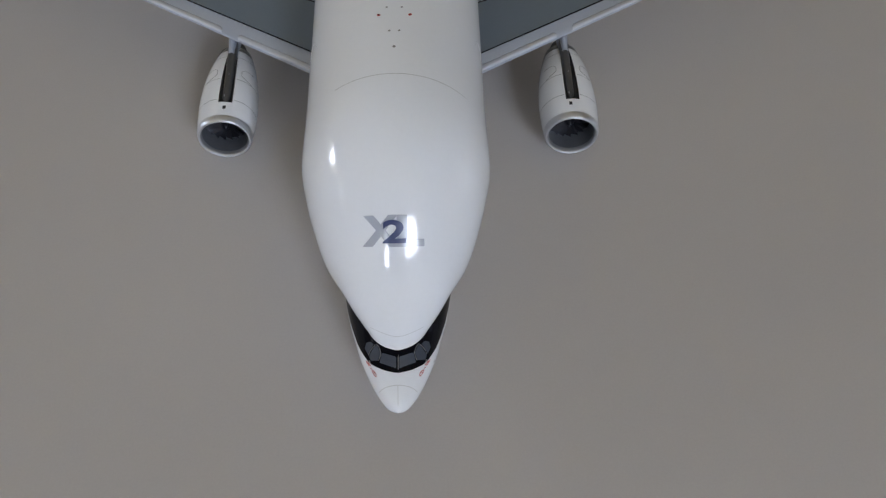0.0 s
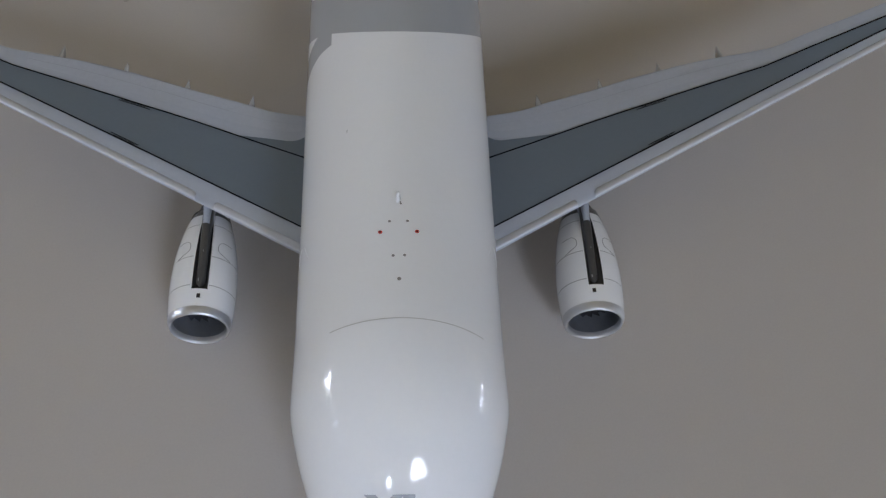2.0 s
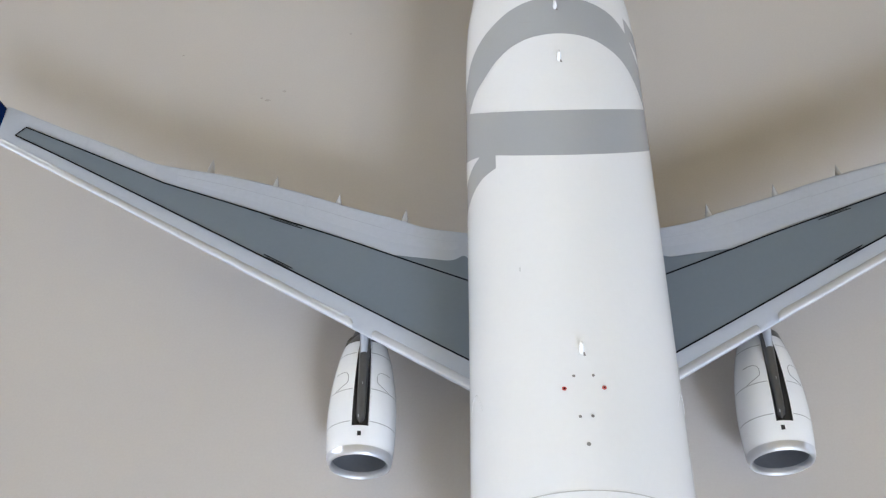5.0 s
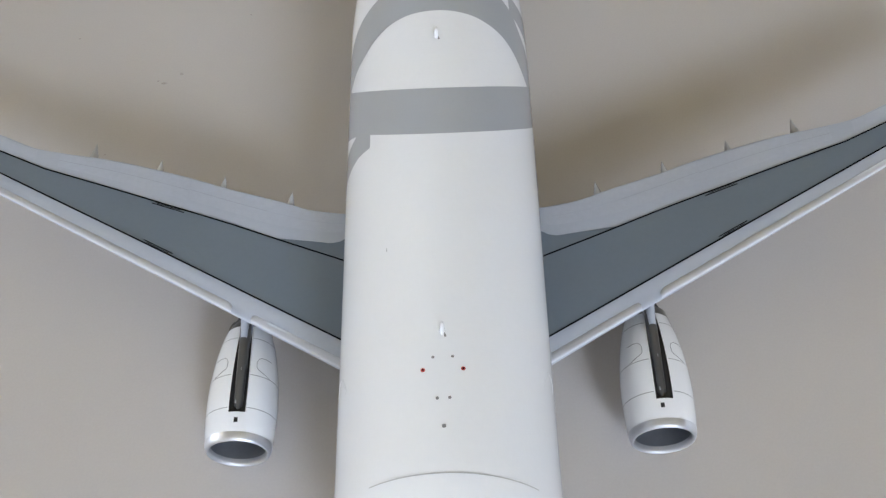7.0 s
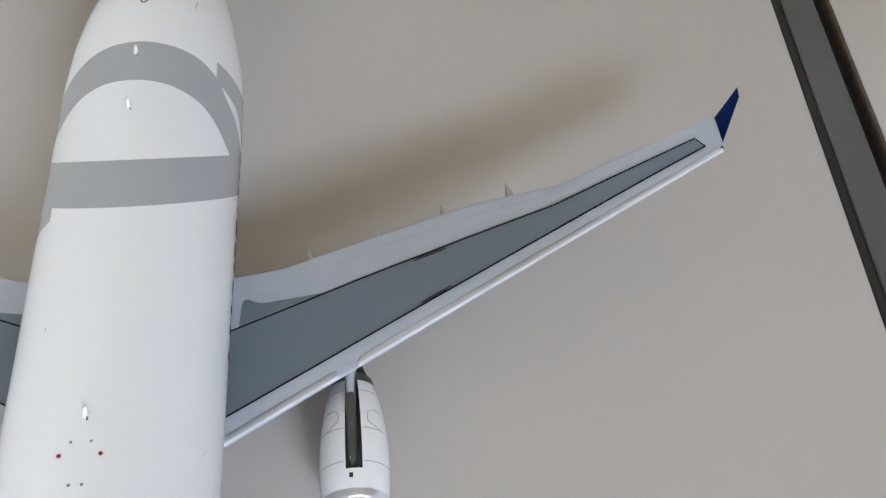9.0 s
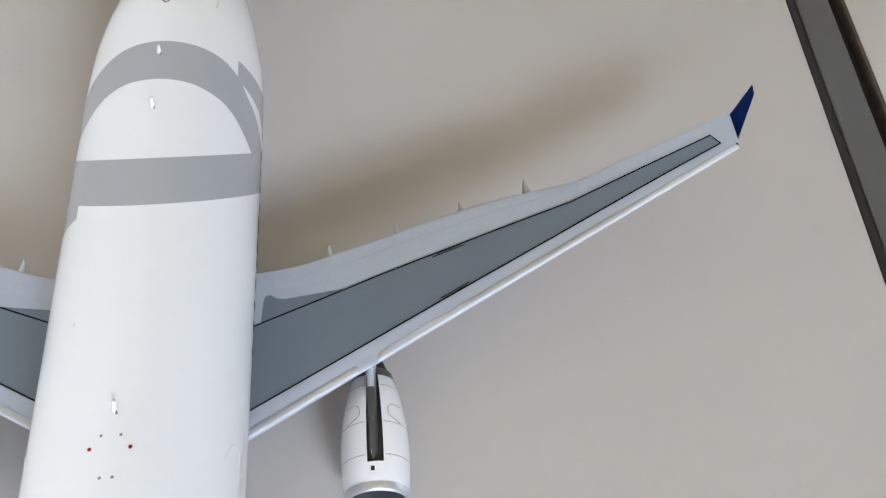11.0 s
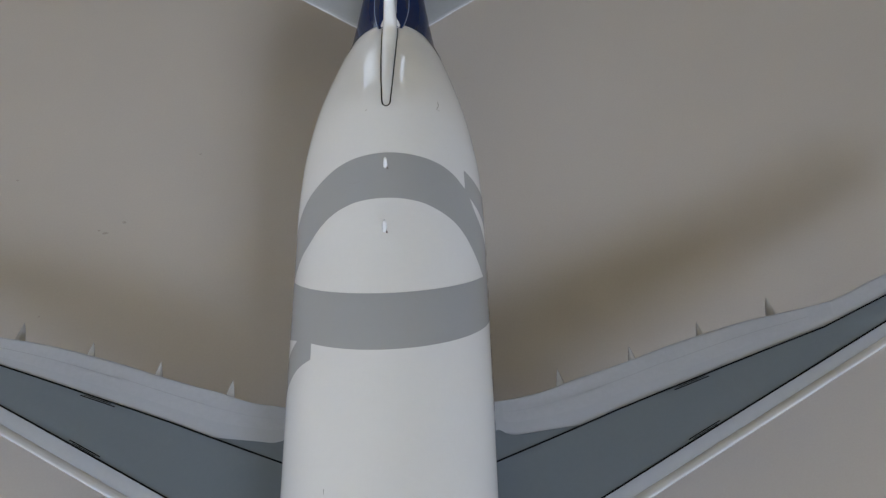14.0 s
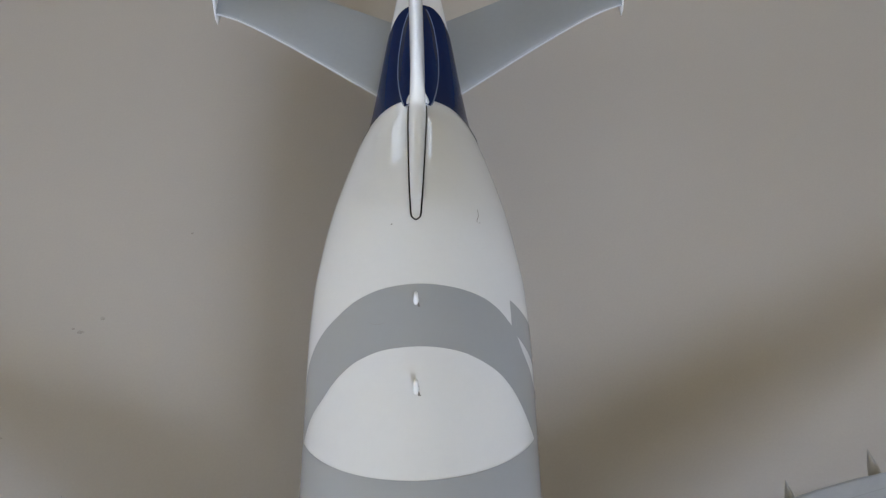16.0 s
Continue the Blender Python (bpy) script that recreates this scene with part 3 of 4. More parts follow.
def make_wing(s):
    dy = 0.0 if s > 0 else 0.1

    def l_line(x):
        return L_LINE(x) + dy

    def r_line(x):
        return t_line(x) + dy * 0.8

    xs_ = steps(3.0, 29.3, 46) + [29.5, 29.62]
    rows = []
    for x in xs_:
        le, te = LE(x), TE(x)
        if x > 29.4:
            le, te = le + (x - 29.3) * 1.0, te - (x - 29.3) * 0.2
        rows.append([(x, le + (te - le) * u, wing_z(x, u)) for u in US] + [(x, le + (te - le) * u, wing_z(x, u, False)) for u in US[::-1][1:-1]])
    wing = part("wing", flip(sheet(rows, True, True), s), WING, plane, "swept pale grey wing with a slate grey upper panel")

    def strip(name, lo, hi, x0, x1, n, mat, lift, label=""):
        rows_ = [[wing_at(x, lo(x) + (hi(x) - lo(x)) * k / 6, lift) for k in range(7)] for x in steps(x0, x1, n)]
        return part(name, flip(sheet(rows_), s), mat, wing, label)

    def line(name, path, width, mat=BLACK, lift=0.055):
        pts = []
        for (xa, ya), (xb, yb) in zip(path, path[1:]):
            pts += [wing_at(xa + (xb - xa) * k / 8, ya + (yb - ya) * k / 8, lift) for k in range(8)]
        pts.append(wing_at(*path[-1], lift))
        return part(name, flip(ribbon(pts, width, lambda i: Vector((0, 0, 1))), s), mat, wing)

    def tip_line(x):
        return min(r_line(x), r_line(28.2) - (x - 28.2) * 1.4) if x > 28.0 else r_line(x)

    strip("upper_panel", l_line, tip_line, 3.4, 28.6, 126, PANEL, 0.025, "slate grey upper wing panel")
    strip("root_panel", r_line, L_EDGE, 4.31, 8.6, 48, PANEL, 0.025, "slate grey panel at the wing root")
    line("panel_line", [(x, l_line(x)) for x in steps(3.5, 28.62, 14)], 0.085)
    line("panel_line", [(x, r_line(x)) for x in steps(3.5, 20.1, 10) + steps(20.1, 28.2, 6)[1:]], 0.085)
    line("panel_line", [(28.62, l_line(28.62)), (28.19, r_line(28.2))], 0.075)
    for a, b, sg, f in ((12.72, 14.38, -1, r_line), (12.95, 14.44, 1, l_line)):
        line("panel_tick", [(a, f(a) + sg * 0.165), (b, f(b) + sg * 0.165)], 0.05)
        line("panel_tick", [(a + 0.2, f(a + 0.2) + sg * 0.085), (b - 0.15, f(b - 0.15) + sg * 0.085)], 0.03)
    # slats: a polished shell round the leading edge, broken at the pylon
    for x0, x1 in ((3.2, 8.9), (9.85, 29.5)):
        rows_ = []
        for x in [x0, x0 + 0.06, x0 + 0.14, x0 + 0.24] + steps(x0 + 0.36, x1 - 0.36, 24) + [x1 - 0.24, x1 - 0.14, x1 - 0.06, x1]:
            c = TE(x) - LE(x)
            d = 0.5 - 0.004 * x
            end = min(x - x0, x1 - x)
            d -= 0.16 * max(0, 1 - end / 0.18) ** 2
            r = 0.115
            top = wing_z(x, d / c, True, 0.02)
            nz = top + 0.118 - r
            ring = [(x, LE(x) + d + 0.03, top - 0.08), (x, LE(x) + d, top - 0.005), (x, LE(x) + d - 0.03, top + 0.012), (x, LE(x) + d * 0.7, top + 0.06), (x, LE(x) + d * 0.5, top + 0.098)]
            ring += [(x, LE(x) - 0.05 + r - r * math.sin(a), nz + r * math.cos(a)) for a in steps(-0.15, 2.4, 12)]
            rows_.append(ring)
        part("slat", flip(sheet(rows_), s), SLAT, wing, "glossy pale grey leading edge slat")
    # flaps and ailerons: thin raised panels with the gaps left between them
    for name, x0, x1, k0, k1 in (("flap", 4.9, 12.62, 0.34, 0.63), ("flap", 4.9, 12.62, 0.66, 0.96), ("flap", 12.68, 19.5, 0.30, 0.60), ("flap", 12.68, 19.5, 0.63, 0.95),
                                 ("aileron", 20.7, 24.6, 0.32, 0.92), ("aileron", 24.75, 28.4, 0.34, 0.92)):
        strip(name, lambda x, k=k0: r_line(x) + (TE(x) - r_line(x)) * k if x > 8.6 else max(r_line(x), L_EDGE(x)) + (TE(x) - max(r_line(x), L_EDGE(x))) * k,
              lambda x, k=k1: r_line(x) + (TE(x) - r_line(x)) * k if x > 8.6 else max(r_line(x), L_EDGE(x)) + (TE(x) - max(r_line(x), L_EDGE(x))) * k, x0, x1, 26, FLAP, 0.022)
        line(name + "_gap", [(x, r_line(x) + (TE(x) - r_line(x)) * (k1 + 0.02)) for x in steps(max(x0, 8.7), x1, 6)], 0.03, FLAP_LINE, 0.017)
    # flap track fairings
    for x, tip, z in ((7.58, 36.72, 4.5), (11.02, 37.68, 4.72), (14.36, 38.8, 4.87), (17.88, 40.0, 4.97)):
        rows_ = []
        for k in steps(0, 1, 16):
            r = 0.34 * math.sin(math.pi / 2 * min(1, k / 0.45)) if k < 0.6 else 0.34 * (1 - ((k - 0.6) / 0.4) ** 1.7) + 0.006
            rows_.append([(x + 0.5 * (1 - k) + r * 0.85 * math.sin(a), tip - 3.6 * (1 - k), z - 0.75 * (1 - k) ** 0.8 + (r + 0.01) * math.cos(a)) for a in steps(0, 2 * math.pi, 12)[:-1]])
        # the outer fairings have their shade put into a darker colour
        part("flap_track_fairing", flip(sheet(rows_, True, True), s), SHADED_FAIRING if x > (14 if s > 0 else 17) else SLAT, wing)
    # winglet
    rows_ = []
    for k in steps(0, 1, 8):
        le = Vector((29.58, 41.3, 5.4)).lerp(Vector((30.9, 43.85, 6.7)), k)
        te = Vector((29.62, 43.5, 5.15)).lerp(Vector((30.98, 44.6, 6.67)), k)
        out = Vector((-0.75, 0, 0.66)) * (0.016 * (1 - 0.5 * k))
        rows_.append([le, le.lerp(te, 0.06) + out, le.lerp(te, 0.94) + out, te, le.lerp(te, 0.94) - out, le.lerp(te, 0.06) - out])
    part("winglet", flip(sheet(rows_, True, True), s), NAVY, wing, "navy blue winglet")
    bm = bmesh.new()
    bmesh.ops.create_icosphere(bm, subdivisions=2, radius=1)
    for v in bm.verts:
        v.co = Vector((29.5 + v.co.x * 0.12, 41.05 + v.co.y * 0.22, wing_z(29.5, 0) + v.co.z * 0.1))
    part("tip_lamp", flip(bm, s), GLASSY, wing)
    return wing


make_wing(1)
make_wing(-1)

# ---------------------------------------------------------------- tailplane
for s in (-1, 1):
    rows = []
    le_ = curve((1.0, 57.2), (8.1, 62.55), (9.4, 63.35), (10.7, 63.9))
    for x in steps(0.6, 10.45, 24):
        le, te = le_(x), 62.95 + (x - 1.2) * 0.5
        c, z0 = te - le, 6.75 + 0.02 * x
        th = 0.045 * c
        h = [(u, th * (2.97 * math.sqrt(u) - 1.26 * u - 3.516 * u * u + 2.843 * u ** 3 - 1.015 * u ** 4)) for u in (0, 0.01, 0.04, 0.1, 0.25, 0.5, 0.75, 0.93, 0.985, 0.996, 1)]
        rows.append([(x, le + c * u, z0 + v) for u, v in h] + [(x, le + c * u, z0 - v) for u, v in h[::-1][1:-1]])
    tail = part("tailplane", flip(sheet(rows, True, True), s), material("tailplane_grey_paint", (0.305, 0.325, 0.35), 0.35, spread=0.03) if s < 0 else bpy.data.materials["tailplane_grey_paint"], plane, "grey tailplane with a pale leading edge")
    pts = [(x, le_(x) - 0.02, 6.75 + 0.02 * x + 0.03) for x in steps(1.4, 10.4, 24)]
    part("leading_edge", flip(ribbon(pts, 0.08, lambda i: Vector((0, -0.5, 0.8))), s), SLAT, tail)
    rows = []
    for z in steps(6.2, 8.5, 8):
        k = abs(z - 6.75) / 1.9
        le, te = 63.55 + 0.7 * k, 67.4 + 0.2 * k
        rows.append([(10.5 + 0.10 * math.cos(a), (le + te) / 2 + (te - le) / 2 * math.sin(a), z) for a in steps(0, 2 * math.pi, 14)[:-1]])
    part("end_plate", flip(sheet(rows, True, True), s), WHITE, tail, "white vertical end plate")

# ---------------------------------------------------------------- engines
EX, EZ = 9.48, 2.4
R_OUT = curve((23.55, 1.34), (23.62, 1.43), (23.9, 1.5), (24.6, 1.57), (25.8, 1.61), (27.0, 1.55), (28.4, 1.36), (29.4, 1.12), (30.0, 0.92))


def turn(prof, x0, z0, n=48, a0=0.0, a1=2 * math.pi, droop=0.0):
    """A profile (y, r) turned round the engine's axis."""
    full = a1 - a0 > 6.2
    return sheet([[(x0 + r * math.sin(a), y, z0 + r * math.cos(a) + droop * (y - 25)) for a in (steps(a0, a1, n)[:-1] if full else steps(a0, a1, n))] for y, r in prof], full)


def make_engine(s):
    x0 = s * EX
    gap = 0.235
    xs = x0 + (0.02 if s > 0 else 0.13)  # the slot is not quite central
    xp = xs - (0.08 if s > 0 else 0.0)
    lean = (xs - x0) / 1.55
    dy = 0.0 if s > 0 else -0.13
    body = part("engine", turn([(y, R_OUT(y)) for y in steps(23.85, 24.85, 6)] , x0, EZ), WHITE, plane, "white engine nacelle with a silver lip")
    part("cowl", turn([(y, R_OUT(y)) for y in steps(24.85, 29.95, 26)], x0, EZ, 48, gap + lean, 2 * math.pi - gap + lean), WHITE, body)
    part("intake_lip", turn([(23.94, R_OUT(23.94) + 0.01), (23.8, R_OUT(23.8) + 0.015), (23.65, 1.462), (23.56, 1.41), (23.53, 1.36), (23.56, 1.31), (23.68, 1.265), (23.85, 1.245)], x0, EZ), SILVER, body, "brushed silver intake lip")
    part("intake_duct", turn([(23.85, 1.246), (24.3, 1.235), (24.95, 1.225)], x0, EZ), DUCT, body, "blue grey intake duct")
    part("fan_disc", turn([(24.9, 1.23), (24.92, 0.9), (24.9, 0.001)], x0, EZ), DARK, body)
    part("spinner", turn([(24.35, 0.01), (24.4, 0.09), (24.55, 0.2), (24.85, 0.34)], x0, EZ, 24), FAN, body)
    for i in range(18):
        a = 2 * math.pi * i / 18
        rows_ = []
        for r in steps(0.3, 1.18, 4):
            tw = 0.6 + 0.5 * r
            w = 0.13 + 0.04 * r
            c, t = math.cos(a), math.sin(a)
            rows_.append([(x0 + r * t + c * w * k, 24.76 + 0.09 * k * tw, EZ + r * c - t * w * k) for k in (-1, 0, 1)])
        part("fan_blade", sheet(rows_), FAN, body)
    part("core", turn([(29.3, 1.1), (29.9, 0.9), (30.3, 0.72), (30.9, 0.5)], x0, EZ), DARK, body, "dark exhaust cone")
    part("exhaust_ring", turn([(29.55, R_OUT(29.55) + 0.01), (30.0, 0.96), (30.05, 0.9)], x0, EZ), PYLON, body)
    # recess on top, with the dark pylon in it
    rows_ = [[(xs + 0.25 * R_OUT(y) * k, y, EZ + 0.968 * R_OUT(y) - 0.02 - 0.14 * (1 - abs(k) ** 6)) for k in steps(-1, 1, 10)] for y in steps(24.83, 29.9, 20)]
    part("recess", sheet(rows_), DARK, body, "black slot along the nacelle's top")
    rows_ = []
    for k in steps(0, 1, 20):
        y = 25.02 + 4.6 * k
        w = 0.215 * min(1, math.sqrt(k * 18 + 0.02)) + 0.03 * k
        zt = EZ + R_OUT(25.4) + 0.02 + 0.2 * k - 0.12 * (1 - min(1, k * 9)) ** 2
        rows_.append([(xp + w * math.sin(a), y, zt - 0.42 + 0.42 * max(0, math.cos(a)) ** 0.5) for a in steps(-math.pi / 2, math.pi / 2, 12)])
    part("pylon_fairing", sheet(rows_), PYLON, body, "dark gunmetal pylon fairing")
    for k, dx, w in ((0.05, -0.1, 0.04), (0.4, 0.02, 0.022)):
        y = 25.02 + 4.6 * k
        zt = EZ + R_OUT(25.4) + 0.03 + 0.2 * k
        part("scuff", box(bmesh.new(), (xp + dx, y, zt - 0.06), (xp + dx + w, y + 0.13, zt - 0.004)), SEAM, body, smooth=False)
    rows_ = []
    for k in steps(0, 1, 10):
        y = 28.5 + 2.4 * k
        w = 0.19 + 0.2 * k * k
        zt = EZ + R_OUT(25.4) + 0.24 + 0.45 * k
        rows_.append([(xp + w * math.sin(a), y, zt - 1.2 + 1.2 * max(0, math.cos(a)) ** 0.2) for a in steps(-math.pi / 2, math.pi / 2, 12)])
    part("pylon", sheet(rows_, False), WING, body, "pale grey engine pylon")

    def hoop(y, a0, a1):
        rows__ = [[(x0 + (R_OUT(yy) + 0.012) * math.sin(a), yy, EZ + (R_OUT(yy) + 0.012) * math.cos(a)) for yy in (y - 0.02, y + 0.02)] for a in steps(a0, a1, 14)]
        part("cowl_seam", sheet(rows__), SEAM, body)

    for y in (25.2 + dy, 26.86 + dy, 28.93 + dy):
        hoop(y, 0.28 + lean, 1.5)
        hoop(y, -1.5, -0.28 + lean)
    for sg in (-1, 1):
        path = [(1.0, 27.84), (0.8, 27.87), (0.61, 27.86), (0.5, 27.74), (0.45, 27.58), (0.45, 27.3), (0.49, 27.2), (0.68, 27.04), (0.9, 26.9)]
        path = [(q, y + dy) for q, y in path]
        pts = [(x0 + sg * (R_OUT(y) + 0.015) * math.sin(a + sg * lean), y, EZ + (R_OUT(y) + 0.015) * math.cos(a + sg * lean)) for a, y in path]
        part("latch_outline", ribbon(pts, 0.035, lambda i: Vector((0, -0.1, 1))), SEAM, body)
    xm = x0 + (-0.12 if s > 0 else 0.12)
    bm = box(bmesh.new(), (xm - 0.085, 24.42 + dy * 0.5, EZ + R_OUT(24.4) - 0.04), (xm + 0.085, 24.64 + dy * 0.5, EZ + R_OUT(24.4) + 0.012))
    part("cowl_marking", bm, DARK, body, smooth=False)


make_engine(-1)
make_engine(1)

# ---------------------------------------------------------------- belly fairing and landing gear
rows = []
for k in steps(0, 1, 24):
    y = 22.5 + 17 * k
    w = 3.3 * math.sin(math.pi * k) ** 0.4 + 0.3
    rows.append([(w * math.sin(a), y, 3.0 + (1.9 * math.sin(math.pi * k) ** 0.4 + 0.1) * math.cos(a)) for a in steps(0, 2 * math.pi, 32)[:-1]])
part("wing_box_fairing", sheet(rows, True, True), WHITE, plane)


def wheel(x, y, r, w):
    rows_ = []
    for dx, q in ((-0.5, 0.55), (-0.5, 0.85), (-0.3, 1.0), (0.3, 1.0), (0.5, 0.85), (0.5, 0.55)):
        rows_.append([(x + dx * w, y + r * q * math.sin(a), r + r * q * math.cos(a)) for a in steps(0, 2 * math.pi, 20)[:-1]])
    return sheet(rows_, True, True)


for x, y, r, pairs in ((0, 12.5, 0.5, (0,)), (-5.3, 33.5, 0.65, (-1, 1)), (5.3, 33.5, 0.65, (-1, 1))):
    leg = part("landing_gear_leg", soft_box((x - 0.14, y - 0.14, r), (x + 0.14, y + 0.14, 3.6 if x else 2.2), 0.05), SILVER, plane)
    for q in pairs:
        for d in (-0.55, 0.55):
            part("wheel", wheel(x + d, y + q * 0.95, r, 0.42), RUBBER, leg)

# ---------------------------------------------------------------- table, trim and the neighbouring top
# The trim runs a little askew to the aircraft.
def skew(bm):
    for v in bm.verts:
        v.co.x += 0.0368 * (v.co.y - 47.5)
    return bm


tagged(part("table_top", skew(soft_box((-260, -130, -5.0), (38.41, 260, 0), 0.15, 2)), TABLE), "smooth pale grey laminate table top", "table", kind="structure")
edge = tagged(new("table_trim"), "dark grey metal edge trim along the table", "trim", kind="structure")
part("trim_bar", skew(soft_box((39.0, -130, -4.0), (41.3, 260, 0.12), 0.2, 4)), TRIM, edge)
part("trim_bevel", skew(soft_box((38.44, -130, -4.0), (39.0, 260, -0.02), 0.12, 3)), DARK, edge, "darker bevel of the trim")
tagged(part("gap_filler", skew(box(bmesh.new(), (41.3, -130, -4.0), (42.6, 260, -0.9))), GAP, smooth=False), "dark brown joint between two table tops", "joint", kind="structure")
tagged(part("side_table_top", skew(soft_box((42.42, -130, -5.0), (200, 260, 0), 0.12, 2)), TABLE), "pale grey neighbouring table top", "table", kind="structure")

edge_rng = random.Random(11)
rows = []
for i in range(391):
    y = -130 + i
    n = 0.5 * noise.noise((y * 0.35, 3.1, 0)) + edge_rng.uniform(-0.12, 0.12)
    rows.append([(42.2 + 0.05 * n, y, -4.0), (42.2 + 0.05 * n, y, -0.3 + 0.1 * n), (42.27 + 0.14 * n, y, -0.09), (42.43 + 0.12 * n, y, 0.012), (42.48, y, -0.2)])
tagged(part("raw_edge", skew(sheet(rows)), RAW, smooth=False), "chipped brown raw edge of a table top", "edge", kind="structure")
rng = random.Random(4)
for x, y, r in ((-15.95, 49.85, 0.15), (-16.9, 49.1, 0.16), (-17.3, 49.3, 0.1), (-12.1, 54.9, 0.08), (-22.85, 53.3, 0.09), (-19.6, 43.55, 0.08)):
    bm = bmesh.new()
    ring = [bm.verts.new((x + r * rng.uniform(0.6, 1.3) * math.cos(a), y + 0.7 * r * rng.uniform(0.6, 1.3) * math.sin(a), 0.02)) for a in steps(0, 2 * math.pi, 12)[:-1]]
    hub = bm.verts.new((x, y, 0.05))
    for i in range(len(ring)):
        bm.faces.new((hub, ring[i - 1], ring[i]))
    tagged(part("crumb", bm, SPECK), "tiny brown crumb on the table", "crumb", group="crumbs on the table")

# ---------------------------------------------------------------- the room around
W = 0.12


def wall(name, side):
    """A wall with its window openings cut through."""
    holes = [w[1:5] for w in WINDOWS if w[0] == side]
    lo, hi = (X0, X1) if side in ("south", "north") else (Y0 - W, Y1 + W)
    us = sorted({lo, hi, *[h[0] for h in holes], *[h[1] for h in holes]})
    zs = sorted({Z0, Z1, *[h[2] for h in holes], *[h[3] for h in holes]})
    bm = bmesh.new()
    for a, b in zip(us, us[1:]):
        for c, d in zip(zs, zs[1:]):
            if any(h[0] < (a + b) / 2 < h[1] and h[2] < (c + d) / 2 < h[3] for h in holes):
                continue
            if side in ("south", "north"):
                y = Y0 - W if side == "south" else Y1
                box(bm, (a, y, c), (b, y + W, d))
            else:
                x = X0 - W if side == "west" else X1
                box(bm, (x, a, c), (x + W, b, d))
    bmesh.ops.remove_doubles(bm, verts=bm.verts, dist=1e-5)
    inner = [f for f in bm.faces if len({len(e.link_faces) for e in f.edges}) == 1 and all(len(e.link_faces) > 3 for e in f.edges)]
    bmesh.ops.delete(bm, geom=inner, context="FACES_ONLY")
    return tagged(part(name, bm, {"east": SHADE_WALL, "south": SOUTH_WALL, "north": SOUTH_WALL}.get(side, WALL), smooth=False, scaled=False), "plain plastered wall with daylight openings", "wall", kind="structure")


tagged(part("floor", box(bmesh.new(), (X0 - W, Y0 - W, Z0 - 0.1), (X1 + W, Y1 + W, Z0)), FLOOR, smooth=False, scaled=False), "brown wooden floor of the room", "floor", kind="structure")
tagged(part("ceiling", box(bmesh.new(), (X0 - W, Y0 - W, Z1), (X1 + W, Y1 + W, Z1 + 0.1)), CEILING, smooth=False, scaled=False), "warm white plastered ceiling", "ceiling", kind="structure")


def on_wall(side, u, z, depth):
    """A place on a wall's window line; depth counts from its inner face into the room."""
    return {"south": (u, Y0 + depth, z), "north": (u, Y1 - depth, z), "west": (X0 + depth, u, z), "east": (X1 - depth, u, z)}[side]


def slab(side, u0, u1, z0, z1, d0, d1):
    p, q = on_wall(side, u0, z0, d0), on_wall(side, u1, z1, d1)
    return box(bmesh.new(), [min(m) for m in zip(p, q)], [max(m) for m in zip(p, q)])


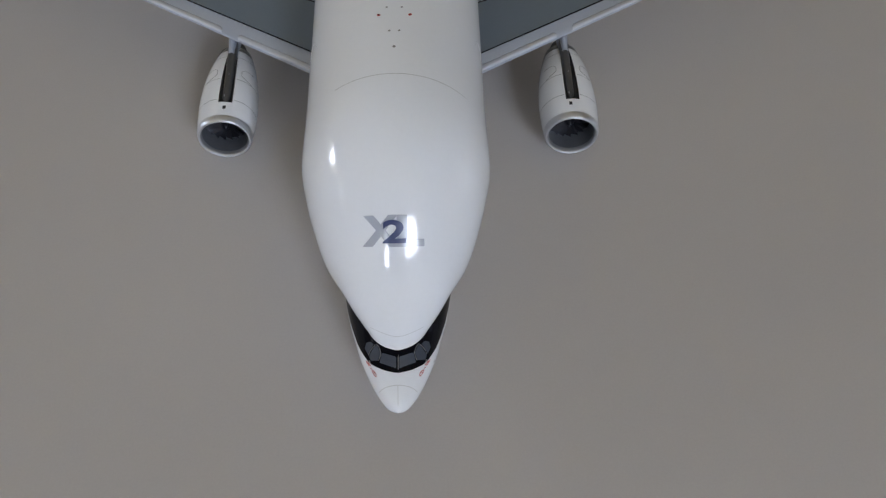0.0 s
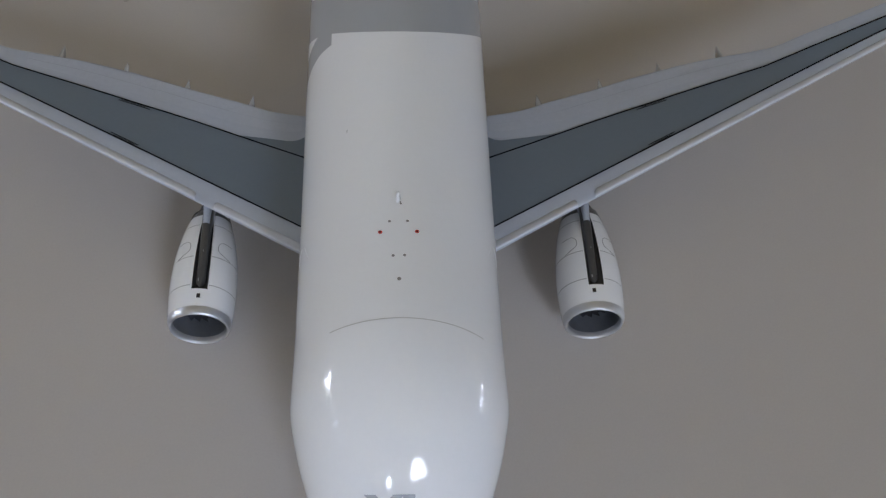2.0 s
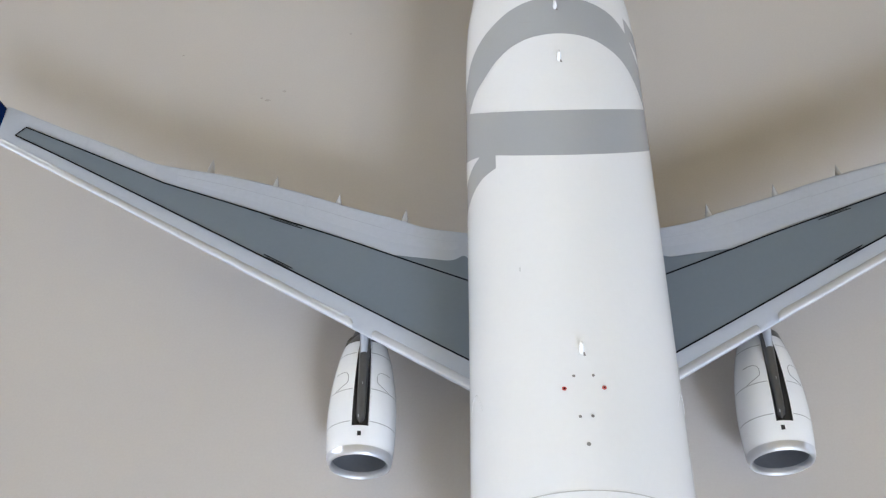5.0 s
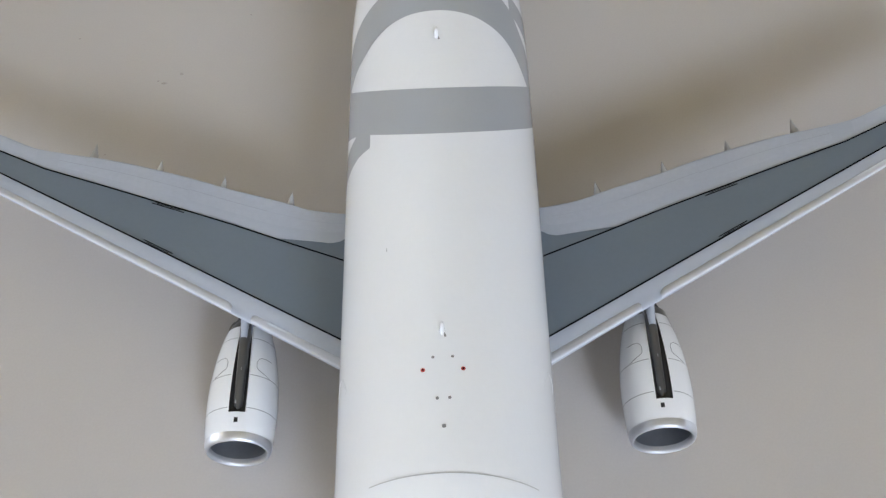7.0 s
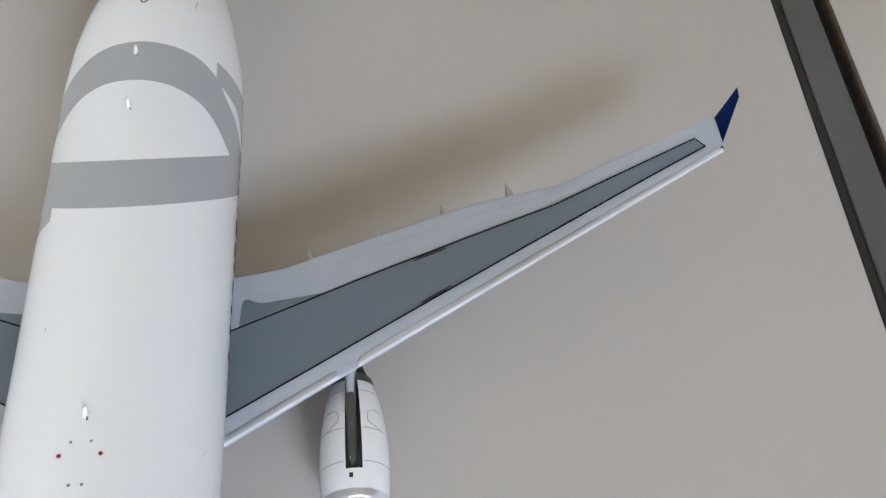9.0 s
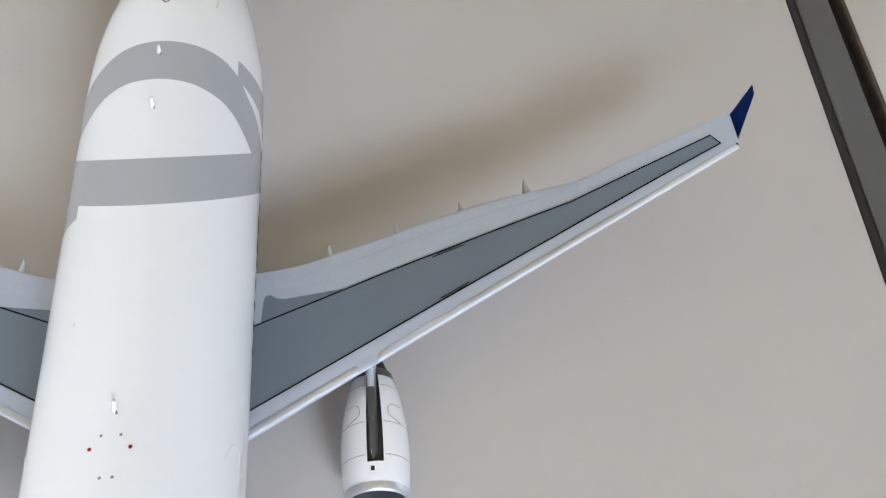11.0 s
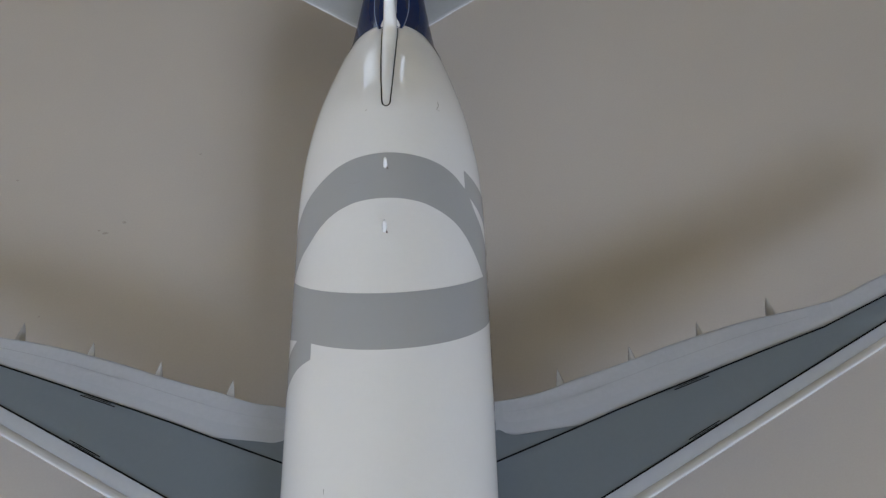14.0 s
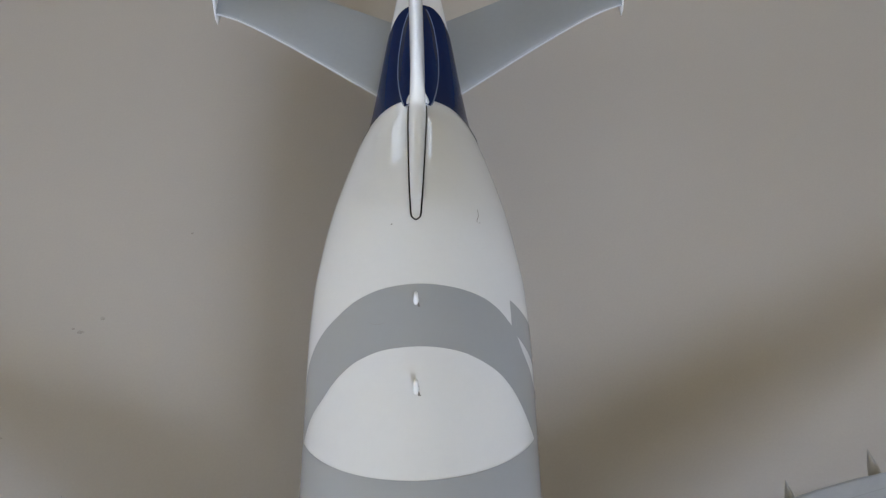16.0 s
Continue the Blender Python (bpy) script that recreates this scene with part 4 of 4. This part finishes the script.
def make_window(number, side, a, b, low, high, bars, shelf):
    """A frame in the opening, with bars (from the left, 0 to 1) and a cross bar (from the sill, 0 to 1)."""
    win = tagged(new("window_%d" % number), "white framed window with daylight behind it", "window", kind="structure")
    t = min(0.03, (b - a) * 0.08)
    for name, box_ in (("frame_side", (a, a + t, low, high)), ("frame_side", (b - t, b, low, high)), ("frame_top", (a + t, b - t, high - t, high)), ("frame_sill", (a + t, b - t, low, low + t))):
        part(name, slab(side, *box_, -0.025, 0.012), WINDOW_PAINT, win, smooth=False, scaled=False)
    for k in bars:
        m = a + (b - a) * k
        part("glazing_bar", slab(side, m - t * 0.6, m + t * 0.6, low + t, high - t, -0.022, 0.002), WINDOW_PAINT, win, smooth=False, scaled=False)
    if shelf:
        m = low + (high - low) * shelf
        part("cross_bar", slab(side, a + t, b - t, m - t * 0.6, m + t * 0.6, -0.021, 0.001), WINDOW_PAINT, win, smooth=False, scaled=False)


def make_curtain(side, a, b, low, high, top, foot):
    """A hanging cloth from the window's edge a; it covers top of the width b - a at the head and foot of it at the sill."""
    rows_ = []
    for k in steps(0, 1, 14):
        z = low - 0.04 + (high - low + 0.08) * k
        w = (b - a) * (foot + (top - foot) * k ** 1.4)
        rows_.append([on_wall(side, a + w * u, z, 0.035 + 0.012 * math.sin(u * 17 + k * 2.0) + 0.004 * math.sin(u * 43)) for u in steps(0, 1, 24)])
    bm = sheet(rows_)
    bmesh.ops.solidify(bm, geom=bm.faces[:], thickness=0.003)
    tagged(part("curtain", bm, CLOTH, scaled=False), "pale fabric curtain drawn aside from a window", "curtain", group="curtains at the windows")


# glazing bars along the width, a cross bar's height
PANES = {0: ((0.62,), 0), 4: ((0.33, 0.67), 0), 8: ((0.5,), 0), 9: ((0.78,), 0)}
for number, spec in enumerate(WINDOWS):
    make_window(number + 1, *spec[:5], *PANES.get(number, ((), 0)))
for index, top, foot, far in ((0, 0.36, 0.0, False), (0, 0.24, 0.02, True), (1, 0.45, 0.0, False), (1, 0.12, 0.3, True), (5, 0.0, 0.55, False), (5, 0.02, 0.34, True), (8, 0.3, 0.0, False), (9, 0.0, 0.12, False)):
    side, a, b, low, high, _ = WINDOWS[index]
    make_curtain(side, *((b, a) if far else (a, b)), low, high, top, foot)
for compass in ("west", "east", "north", "south"):
    wall("wall_" + compass, compass)
for x in (-1.3, 0.0):
    for y in (-0.55, 1.15):
        tagged(part("table_leg", soft_box((x - 0.03 - 0.0, y - 0.03, Z0), (x + 0.03, y + 0.03, -0.026), 0.006), TRIM, scaled=False), "dark metal table leg", "table leg", kind="structure")
